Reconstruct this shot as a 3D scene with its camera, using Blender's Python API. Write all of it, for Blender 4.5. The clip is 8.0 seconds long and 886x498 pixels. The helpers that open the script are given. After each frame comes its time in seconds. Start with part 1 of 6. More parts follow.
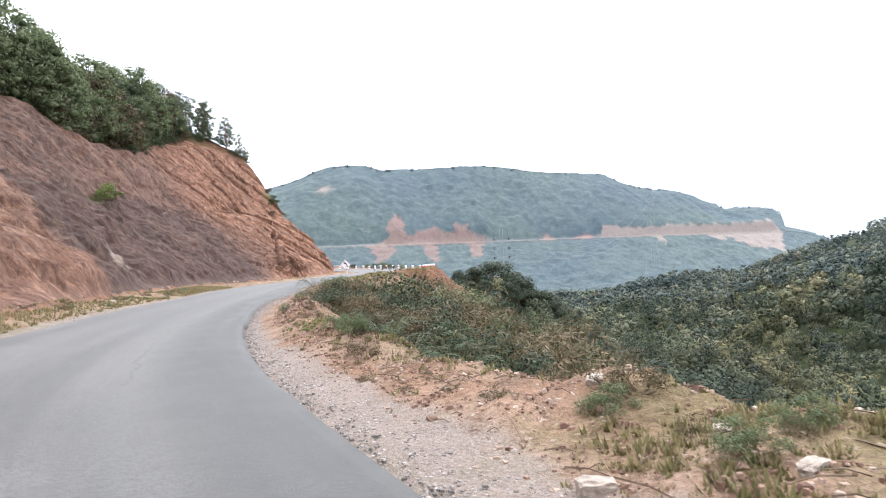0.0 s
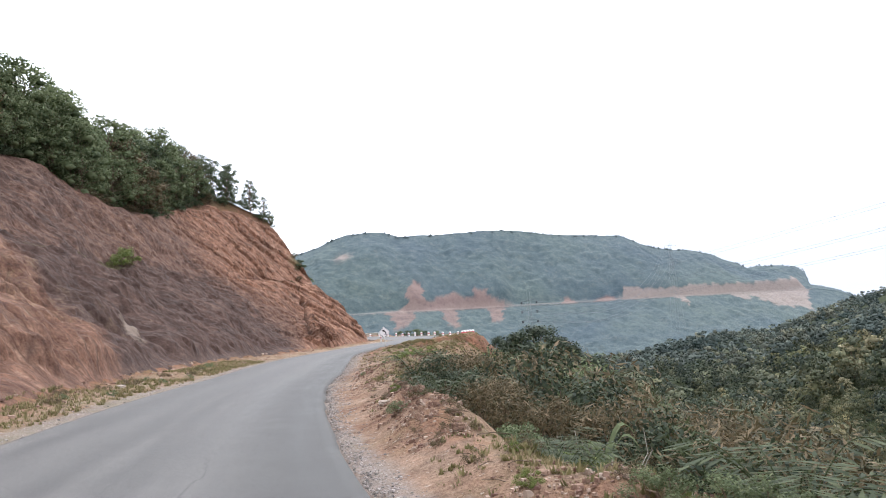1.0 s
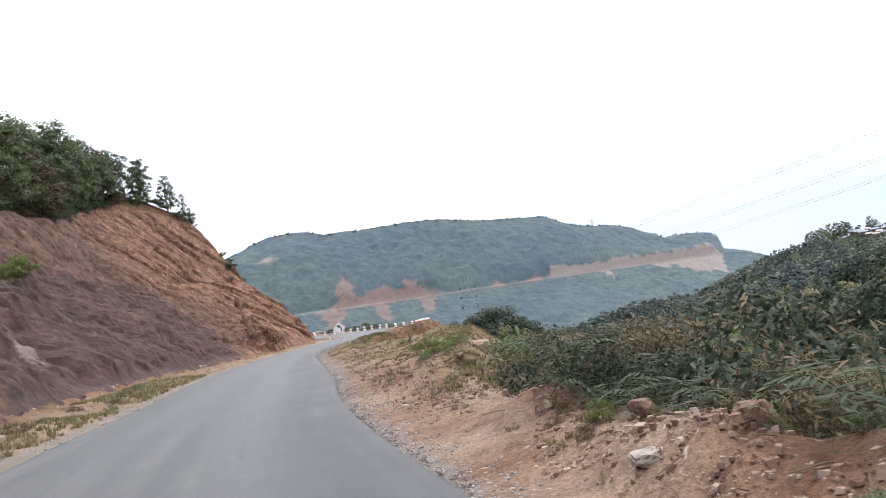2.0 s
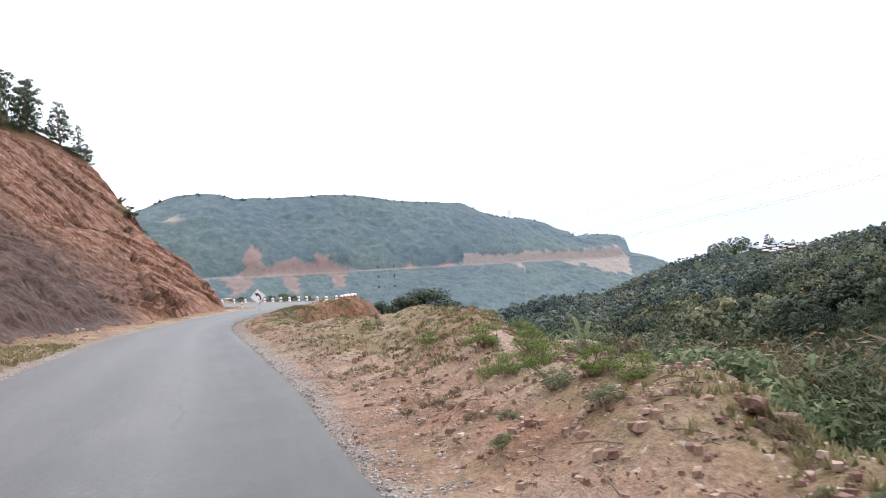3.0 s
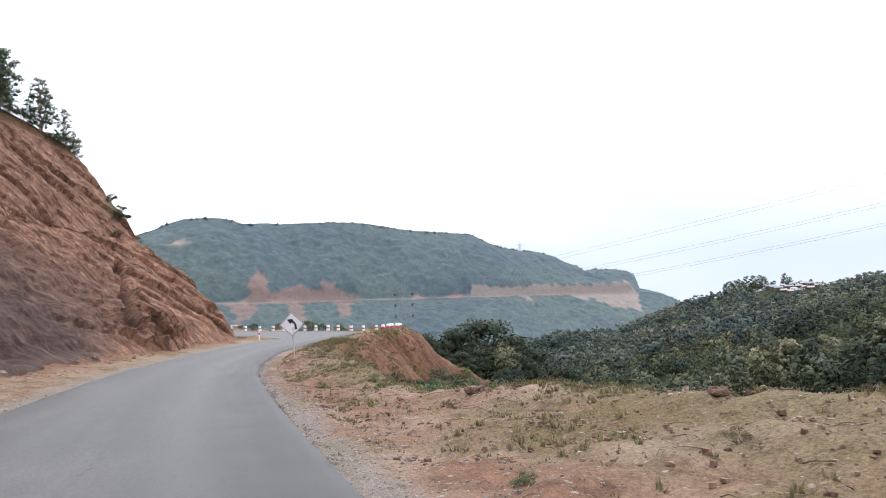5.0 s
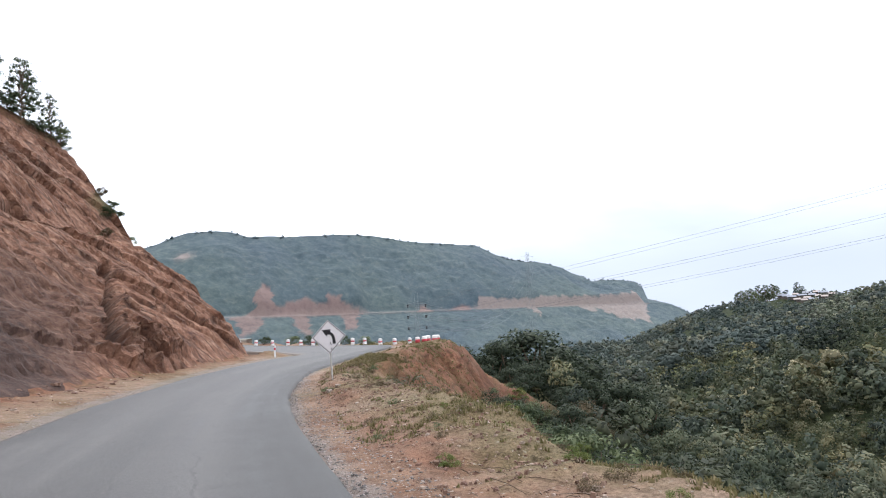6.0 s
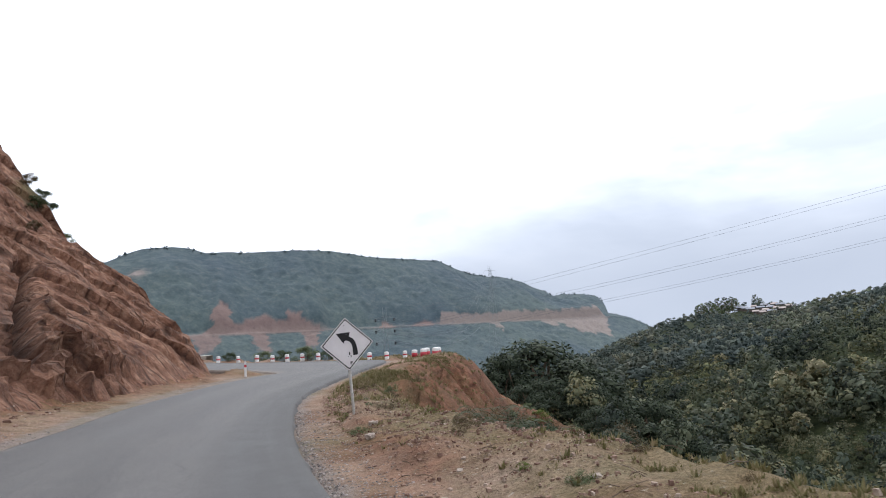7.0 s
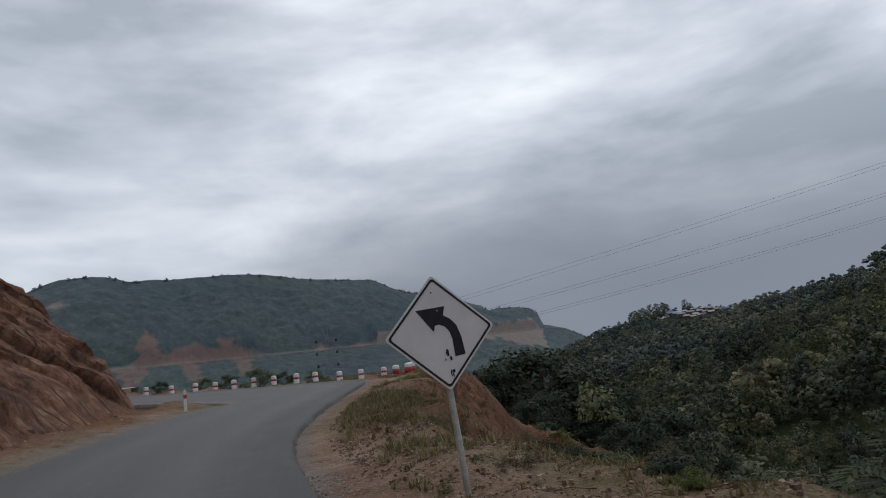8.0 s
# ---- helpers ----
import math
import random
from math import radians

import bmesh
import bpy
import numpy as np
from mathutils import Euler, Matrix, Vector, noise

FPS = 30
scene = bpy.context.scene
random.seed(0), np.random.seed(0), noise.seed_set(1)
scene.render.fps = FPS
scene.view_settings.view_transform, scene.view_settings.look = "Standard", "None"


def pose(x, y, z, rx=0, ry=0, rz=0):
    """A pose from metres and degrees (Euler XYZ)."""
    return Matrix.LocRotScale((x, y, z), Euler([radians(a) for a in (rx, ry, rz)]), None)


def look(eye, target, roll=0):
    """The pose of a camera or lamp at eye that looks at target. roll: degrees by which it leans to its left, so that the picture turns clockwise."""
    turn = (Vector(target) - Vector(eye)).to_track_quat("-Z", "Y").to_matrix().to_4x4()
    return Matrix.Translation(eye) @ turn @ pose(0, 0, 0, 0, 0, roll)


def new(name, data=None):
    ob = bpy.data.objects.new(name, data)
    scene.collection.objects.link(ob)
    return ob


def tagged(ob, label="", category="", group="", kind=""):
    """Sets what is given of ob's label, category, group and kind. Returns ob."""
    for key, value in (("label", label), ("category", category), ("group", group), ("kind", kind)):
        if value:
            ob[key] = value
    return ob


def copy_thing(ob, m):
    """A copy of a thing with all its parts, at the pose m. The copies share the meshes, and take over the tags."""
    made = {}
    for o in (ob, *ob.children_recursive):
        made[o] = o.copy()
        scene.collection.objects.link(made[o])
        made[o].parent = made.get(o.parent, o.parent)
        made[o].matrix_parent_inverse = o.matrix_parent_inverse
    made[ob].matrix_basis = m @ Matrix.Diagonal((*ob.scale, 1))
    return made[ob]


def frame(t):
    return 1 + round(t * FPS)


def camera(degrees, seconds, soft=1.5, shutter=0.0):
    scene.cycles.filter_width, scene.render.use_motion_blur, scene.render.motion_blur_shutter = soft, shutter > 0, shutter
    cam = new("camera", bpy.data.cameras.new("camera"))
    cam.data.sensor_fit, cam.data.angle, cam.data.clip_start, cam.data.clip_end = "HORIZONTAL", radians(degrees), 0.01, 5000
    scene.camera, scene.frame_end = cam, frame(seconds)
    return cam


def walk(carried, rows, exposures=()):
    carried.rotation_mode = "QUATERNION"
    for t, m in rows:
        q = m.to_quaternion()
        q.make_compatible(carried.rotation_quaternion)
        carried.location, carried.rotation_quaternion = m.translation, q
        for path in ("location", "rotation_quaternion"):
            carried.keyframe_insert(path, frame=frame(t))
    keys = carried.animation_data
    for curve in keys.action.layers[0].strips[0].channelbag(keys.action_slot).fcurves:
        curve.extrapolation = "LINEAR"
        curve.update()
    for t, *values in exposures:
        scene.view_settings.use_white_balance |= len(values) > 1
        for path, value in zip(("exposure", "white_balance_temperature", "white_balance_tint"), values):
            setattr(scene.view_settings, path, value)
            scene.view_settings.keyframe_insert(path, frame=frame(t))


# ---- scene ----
cam = camera(64.0, 8.0, 1.0, 0.04)
PATH = [
    (0, (-0.232, -1.362, 0.988), (-0.166, 0.637, 1.031), -2.8),
    (0.5, (-1.501, 2.054, 1.139), (-1.446, 4.039, 1.375), -1.9),
    (1, (-2.76, 5.298, 1.153), (-2.732, 7.285, 1.383), -4.0),
    (1.5, (-4.112, 9.123, 1.106), (-3.922, 11.11, 1.23), -8.3),
    (1.7, (-4.631, 10.562, 1.096), (-4.422, 12.54, 1.308), -9.1),
    (2.8, (-6.259, 19.196, 1.217), (-5.836, 21.15, 1.278), -5.9),
    (3, (-6.522, 21.174, 1.225), (-6.055, 23.116, 1.328), -4.3),
    (3.5, (-6.973, 25.169, 1.294), (-6.537, 27.114, 1.463), -3.1),
    (4, (-7.372, 29.217, 1.238), (-6.918, 31.162, 1.341), -2.6),
    (4.5, (-7.761, 33.56, 1.395), (-7.255, 35.484, 1.605), -2.1),
    (4.7, (-7.925, 35.216, 1.399), (-7.435, 37.143, 1.613), -2.3),
    (5.8, (-8.859, 44.587, 1.423), (-8.452, 46.543, 1.519), -3.6),
    (6, (-8.992, 46.59, 1.424), (-8.547, 48.526, 1.651), -3.2),
    (6.5, (-9.356, 50.471, 1.391), (-8.785, 52.37, 1.654), -0.6),
    (7, (-9.646, 54.799, 1.296), (-9.092, 56.702, 1.56), -3.9),
    (7.5, (-9.92, 58.729, 1.248), (-9.42, 60.641, 1.551), -6.6),
    (8, (-9.929, 62.967, 1.201), (-9.193, 64.803, 1.498), -6.9),
]
EXPOSURES = [(0, 1.75, 6350, 11), (0.5, 1.5, 6350, 11), (1, 1.32, 6350, 11), (1.5, 1.2, 6300, 11), (3, 1.35, 6300, 11), (3.5, 1.4, 6300, 11), (4.5, 1.2, 6300, 11), (5.8, 1.05, 6300, 11),
             (6.5, 1.0, 6250, 11), (7, 0.6, 6300, 11), (7.5, 0.0, 6250, 10), (8, -0.75, 6250, 9)]
walk(cam, [(t, look(e, g, r)) for t, e, g, r in PATH], EXPOSURES)

# ---- sky and sun: bright overcast ----
SUN_AZ, SUN_EL = radians(20), radians(55)
world = bpy.data.worlds.new("overcast_sky")
scene.world = world
world.use_nodes = True
wn, wl = world.node_tree.nodes, world.node_tree.links
wn.clear()


def wnode(kind, **kw):
    n = wn.new(kind)
    for k, v in kw.items():
        n.inputs[k].default_value = v
    return n


sky = wn.new("ShaderNodeTexSky")
sky.sky_type, sky.sun_disc = "NISHITA", False
sky.sun_elevation, sky.sun_rotation = SUN_EL, SUN_AZ
sky.air_density, sky.dust_density = 1.0, 3.0
w_co = wn.new("ShaderNodeTexCoord")
w_map = wn.new("ShaderNodeMapping")
w_map.inputs["Scale"].default_value = (1.0, 1.0, 3.0)
wl.new(w_co.outputs["Generated"], w_map.inputs["Vector"])
cl1 = wnode("ShaderNodeTexNoise", Scale=2.6, Detail=5.0, Roughness=0.52, Distortion=0.15)
wl.new(w_map.outputs["Vector"], cl1.inputs["Vector"])
ramp = wn.new("ShaderNodeValToRGB")
ramp.color_ramp.elements[0].position, ramp.color_ramp.elements[0].color = 0.34, (5.6, 6.1, 6.9, 1)
ramp.color_ramp.elements[1].position, ramp.color_ramp.elements[1].color = 0.7, (14.5, 14.6, 15, 1)
mid = ramp.color_ramp.elements.new(0.5)
mid.color = (9.0, 9.5, 10.3, 1)
wl.new(cl1.outputs["Fac"], ramp.inputs["Fac"])
w_mix = wn.new("ShaderNodeMix")
w_mix.data_type = "RGBA"
w_mix.inputs["Factor"].default_value = 0.9
wl.new(sky.outputs["Color"], w_mix.inputs["A"])
wl.new(ramp.outputs["Color"], w_mix.inputs["B"])
w_sep = wn.new("ShaderNodeSeparateXYZ")
wl.new(w_co.outputs["Generated"], w_sep.inputs["Vector"])
w_low = wn.new("ShaderNodeMapRange")
w_low.interpolation_type = "SMOOTHSTEP"
w_low.inputs["From Min"].default_value, w_low.inputs["From Max"].default_value = 0.06, 0.31
w_low.inputs["To Min"].default_value, w_low.inputs["To Max"].default_value = 0.96, 0.0
wl.new(w_sep.outputs["Z"], w_low.inputs["Value"])
w_mist = wn.new("ShaderNodeMix")
w_mist.data_type = "RGBA"
w_mist.inputs["B"].default_value = (3.1, 3.45, 4.1, 1)


def w_range(src, a, b, lo=0.0, hi=1.0):
    n = wn.new("ShaderNodeMapRange")
    n.interpolation_type = "SMOOTHSTEP"
    for key, v in (("From Min", a), ("From Max", b), ("To Min", lo), ("To Max", hi)):
        n.inputs[key].default_value = v
    wl.new(src, n.inputs["Value"])
    return n.outputs["Result"]


def w_times(a, b):
    n = wn.new("ShaderNodeMath")
    n.operation = "MULTIPLY"
    wl.new(a, n.inputs[0])
    wl.new(b, n.inputs[1])
    return n.outputs[0]


# blue-grey haze low over the open valley, and a grey cloud bank higher up
wl.new(w_times(w_low.outputs["Result"], w_range(w_sep.outputs["X"], 0.0, 0.34)), w_mist.inputs["Factor"])
bank_map = wn.new("ShaderNodeMapping")
bank_map.inputs["Scale"].default_value = (1.2, 1.2, 6.5)
bank_map.inputs["Location"].default_value = (0.7, 0.2, 0.45)
wl.new(w_co.outputs["Generated"], bank_map.inputs["Vector"])
bank_n = wnode("ShaderNodeTexNoise", Scale=1.5, Detail=3.5, Roughness=0.42)
wl.new(bank_map.outputs["Vector"], bank_n.inputs["Vector"])
bank = w_times(w_times(w_range(w_sep.outputs["Z"], 0.16, 0.24), w_range(w_sep.outputs["Z"], 0.5, 0.3)), w_range(bank_n.outputs["Fac"], 0.38, 0.56, 0.0, 0.35))
bank = w_times(bank, w_range(w_sep.outputs["X"], 0.3, -0.12))
w_bank = wn.new("ShaderNodeMix")
w_bank.data_type = "RGBA"
w_bank.inputs["B"].default_value = (5.6, 6.2, 7.0, 1)
wl.new(bank, w_bank.inputs["Factor"])
wl.new(w_mix.outputs["Result"], w_bank.inputs["A"])
wl.new(w_bank.outputs["Result"], w_mist.inputs["A"])
w_bg = wnode("ShaderNodeBackground", Strength=0.12)
wl.new(w_mist.outputs["Result"], w_bg.inputs["Color"])
w_out = wn.new("ShaderNodeOutputWorld")
wl.new(w_bg.outputs["Background"], w_out.inputs["Surface"])

sun = new("sun", bpy.data.lights.new("sun", "SUN"))
sun.data.energy, sun.data.angle, sun.data.color = 0.95, radians(25), (1.0, 0.97, 0.92)
sun.matrix_world = look((0, 0, 0), (-math.sin(SUN_AZ) * math.cos(SUN_EL), -math.cos(SUN_AZ) * math.cos(SUN_EL), -math.sin(SUN_EL)))


# ---- materials ----
def mat_base(name, rough=0.8):
    m = bpy.data.materials.new(name)
    m.use_nodes = True
    nt = m.node_tree
    p = nt.nodes["Principled BSDF"]
    p.inputs["Roughness"].default_value = rough
    p.inputs["Specular IOR Level"].default_value = 0.25
    return m, nt, p


def noise_tex(nt, scale, detail=4.0, rough=0.55, stretch=None, dist=0.0):
    co = nt.nodes.new("ShaderNodeTexCoord")
    n = nt.nodes.new("ShaderNodeTexNoise")
    n.inputs["Scale"].default_value, n.inputs["Detail"].default_value = scale, detail
    n.inputs["Roughness"].default_value, n.inputs["Distortion"].default_value = rough, dist
    src = co.outputs["Object"]
    if stretch:
        mp = nt.nodes.new("ShaderNodeMapping")
        mp.inputs["Scale"].default_value = stretch
        nt.links.new(src, mp.inputs["Vector"])
        src = mp.outputs["Vector"]
    nt.links.new(src, n.inputs["Vector"])
    return n.outputs["Fac"]


def ramp_of(nt, fac, stops):
    r = nt.nodes.new("ShaderNodeValToRGB")
    r.color_ramp.elements[0].position, r.color_ramp.elements[0].color = stops[0][0], (*stops[0][1], 1)
    r.color_ramp.elements[1].position, r.color_ramp.elements[1].color = stops[-1][0], (*stops[-1][1], 1)
    for pos, c in stops[1:-1]:
        r.color_ramp.elements.new(pos).color = (*c, 1)
    nt.links.new(fac, r.inputs["Fac"])
    return r.outputs["Color"]


def blend(nt, fac, a, b, mode="MIX"):
    m = nt.nodes.new("ShaderNodeMix")
    m.data_type, m.blend_type = "RGBA", mode
    for key, v in (("Factor", fac), ("A", a), ("B", b)):
        if isinstance(v, (int, float)):
            m.inputs[key].default_value = v
        elif isinstance(v, tuple):
            m.inputs[key].default_value = (*v, 1)
        else:
            nt.links.new(v, m.inputs[key])
    return m.outputs["Result"]


def calc(nt, op, a, b, clamp=False):
    m = nt.nodes.new("ShaderNodeMath")
    m.operation, m.use_clamp = op, clamp
    for i, v in enumerate((a, b)):
        if isinstance(v, (int, float)):
            m.inputs[i].default_value = v
        else:
            nt.links.new(v, m.inputs[i])
    return m.outputs[0]


def attr(nt, name):
    a = nt.nodes.new("ShaderNodeAttribute")
    a.attribute_name = name
    return a.outputs["Fac"]


def bump(nt, p, height, strength, dist):
    b = nt.nodes.new("ShaderNodeBump")
    b.inputs["Strength"].default_value, b.inputs["Distance"].default_value = strength, dist
    nt.links.new(height, b.inputs["Height"])
    nt.links.new(b.outputs["Normal"], p.inputs["Normal"])


def edged(nt, mask, noise, soft=0.25):
    """Breaks up the soft edge of a mask with a noise."""
    s = calc(nt, "ADD", mask, calc(nt, "MULTIPLY", calc(nt, "SUBTRACT", noise, 0.5), 1.1))
    return calc(nt, "MULTIPLY", calc(nt, "SUBTRACT", s, 0.5 - soft), 0.5 / soft, True)


def flow(nt, stretch):
    """Coordinates along the foot of a face and up it."""
    c = nt.nodes.new("ShaderNodeCombineXYZ")
    for i, key in enumerate(("along", "upward")):
        nt.links.new(calc(nt, "MULTIPLY", attr(nt, key), stretch[i]), c.inputs[i])
    return c.outputs[0]


def body(nt, stretch, turn):
    """The object's own coordinates, turned and stretched."""
    co, mp = nt.nodes.new("ShaderNodeTexCoord"), nt.nodes.new("ShaderNodeMapping")
    sc = nt.nodes.new("ShaderNodeMapping")
    mp.inputs["Rotation"].default_value, sc.inputs["Scale"].default_value = tuple(radians(a) for a in turn), stretch
    nt.links.new(co.outputs["Object"], mp.inputs["Vector"])
    nt.links.new(mp.outputs["Vector"], sc.inputs["Vector"])
    return sc.outputs["Vector"]


def noise_on(nt, vec, detail=6.0, rough=0.65, dist=0.0):
    n = nt.nodes.new("ShaderNodeTexNoise")
    n.inputs["Scale"].default_value, n.inputs["Detail"].default_value = 1.0, detail
    n.inputs["Roughness"].default_value, n.inputs["Distortion"].default_value = rough, dist
    nt.links.new(vec, n.inputs["Vector"])
    return n


def cracks(nt, vec, width, wobble=0.6):
    """Dark joints between blocks: 1 in a joint, 0 off it."""
    wob = noise_on(nt, vec, 3.0, 0.6)
    add = nt.nodes.new("ShaderNodeVectorMath")
    add.operation = "MULTIPLY_ADD"
    nt.links.new(wob.outputs["Color"], add.inputs[0])
    add.inputs[1].default_value = (wobble, wobble, 0)
    nt.links.new(vec, add.inputs[2])
    v = nt.nodes.new("ShaderNodeTexVoronoi")
    v.feature = "DISTANCE_TO_EDGE"
    v.inputs["Scale"].default_value = 1.0
    nt.links.new(add.outputs[0], v.inputs["Vector"])
    return calc(nt, "SUBTRACT", 1.0, calc(nt, "DIVIDE", v.outputs["Distance"], width), True)


def random_island(nt):
    g = nt.nodes.new("ShaderNodeNewGeometry")
    return g.outputs["Random Per Island"]


def plain(name, color, rough=0.6, metal=0.0, vary=0.12, scale=9.0, relief=0.0):
    m, nt, p = mat_base(name, rough)
    n = noise_tex(nt, scale, 5)
    lo, hi = tuple(c * (1 - vary) for c in color), tuple(min(1, c * (1 + vary)) for c in color)
    nt.links.new(ramp_of(nt, n, [(0.3, lo), (0.7, hi)]), p.inputs["Base Color"])
    p.inputs["Metallic"].default_value = metal
    if relief:
        bump(nt, p, noise_tex(nt, scale * 1.5, 6, 0.7), 1.0, relief)
    return m


def leaf_mat(name, stops, trans=0.3, rough=0.55, grain=0.0, by_leaf=0.62, by_tree=0.0):
    m, nt, p = mat_base(name, max(rough, 0.68))
    p.inputs["Specular IOR Level"].default_value = 0.12
    big = noise_tex(nt, 0.35, 3)
    f = calc(nt, "ADD", calc(nt, "MULTIPLY", random_island(nt), by_leaf), calc(nt, "MULTIPLY", big, 1.02 - by_leaf - by_tree))
    if by_tree:
        f = calc(nt, "ADD", f, calc(nt, "MULTIPLY", attr(nt, "tone"), by_tree))
    col = ramp_of(nt, f, [(q, (rgb[0] * 0.9, rgb[1] * 0.87, rgb[2] * 0.95)) for q, rgb in stops])
    if grain:
        wide = noise_tex(nt, grain * 0.22, 3, 0.6)
        col = blend(nt, 1.0, col, ramp_of(nt, wide, [(0.36, (0.5, 0.56, 0.6)), (0.5, (0.95, 0.96, 0.96)), (0.58, (1.25, 1.06, 0.9)), (0.68, (1.35, 1.35, 1.05))]), "MULTIPLY")
        fine = noise_tex(nt, grain, 4, 0.7)
        col = blend(nt, 1.0, col, ramp_of(nt, fine, [(0.36, (0.5, 0.52, 0.52)), (0.52, (1.0, 1.0, 1.0)), (0.68, (1.4, 1.34, 1.22))]), "MULTIPLY")
    nt.links.new(col, p.inputs["Base Color"])
    t = nt.nodes.new("ShaderNodeBsdfTranslucent")
    nt.links.new(col, t.inputs["Color"])
    mx = nt.nodes.new("ShaderNodeMixShader")
    mx.inputs["Fac"].default_value = trans
    nt.links.new(p.outputs["BSDF"], mx.inputs[1])
    nt.links.new(t.outputs["BSDF"], mx.inputs[2])
    nt.links.new(mx.outputs["Shader"], nt.nodes["Material Output"].inputs["Surface"])
    return m


def asphalt_mat():
    m, nt, p = mat_base("weathered_asphalt", 0.7)
    p.inputs["Specular IOR Level"].default_value = 0.3
    grit, fine = noise_tex(nt, 130, 2, 0.6), noise_tex(nt, 28, 5, 0.75)
    mid_n, wide = noise_tex(nt, 1.7, 6, 0.7), noise_tex(nt, 0.3, 4, 0.6)
    lane, run = attr(nt, "lane"), attr(nt, "run")
    across = attr(nt, "across")
    c = nt.nodes.new("ShaderNodeCombineXYZ")
    nt.links.new(calc(nt, "MULTIPLY", across, 9.0), c.inputs[0])
    nt.links.new(calc(nt, "MULTIPLY", run, 0.09), c.inputs[1])
    drag = noise_on(nt, c.outputs[0], 6.0, 0.68, 0.3).outputs["Fac"]
    tone = calc(nt, "ADD", calc(nt, "MULTIPLY", drag, 0.5), calc(nt, "ADD", calc(nt, "MULTIPLY", mid_n, 0.25), calc(nt, "MULTIPLY", wide, 0.25)))
    base = ramp_of(nt, tone, [(0.38, (0.04, 0.038, 0.037)), (0.5, (0.071, 0.067, 0.065)), (0.62, (0.112, 0.106, 0.102))])
    base = blend(nt, calc(nt, "MULTIPLY", lane, 0.4), base, (0.105, 0.1, 0.096))
    base = blend(nt, 1.0, base, ramp_of(nt, fine, [(0.3, (0.7, 0.7, 0.7)), (0.5, (1.0, 1.0, 1.0)), (0.7, (1.3, 1.29, 1.28))]), "MULTIPLY")
    base = blend(nt, 1.0, base, ramp_of(nt, grit, [(0.35, (0.68, 0.68, 0.68)), (0.65, (1.32, 1.31, 1.3))]), "MULTIPLY")
    wob = calc(nt, "MULTIPLY", calc(nt, "SUBTRACT", noise_tex(nt, 0.45, 6, 0.7), 0.5), 0.16)
    for at, soft in ((0.3, 0.0035), (0.47, 0.0022), (0.72, 0.003)):
        gap = calc(nt, "ABSOLUTE", calc(nt, "SUBTRACT", calc(nt, "ADD", across, wob), at), 0)
        line = calc(nt, "SUBTRACT", 1.0, calc(nt, "DIVIDE", gap, soft), True)
        line = calc(nt, "MULTIPLY", line, calc(nt, "MULTIPLY", calc(nt, "SUBTRACT", wide, 0.47), 12.0, True))
        base = blend(nt, calc(nt, "MULTIPLY", line, 0.65), base, (0.03, 0.029, 0.029))
    dust = edged(nt, attr(nt, "dust"), noise_tex(nt, 2.2, 5), 0.3)
    base = blend(nt, calc(nt, "MULTIPLY", dust, 0.75), base, (0.2, 0.15, 0.115))
    edge = edged(nt, attr(nt, "rim"), mid_n, 0.4)
    base = blend(nt, calc(nt, "MULTIPLY", edge, 0.8), base, (0.046, 0.044, 0.043))
    nt.links.new(base, p.inputs["Base Color"])
    nt.links.new(ramp_of(nt, tone, [(0.35, (0.56, 0.56, 0.56)), (0.65, (0.8, 0.8, 0.8))]), p.inputs["Roughness"])
    bump(nt, p, calc(nt, "ADD", calc(nt, "MULTIPLY", grit, 0.4), fine), 0.6, 0.012)
    return m


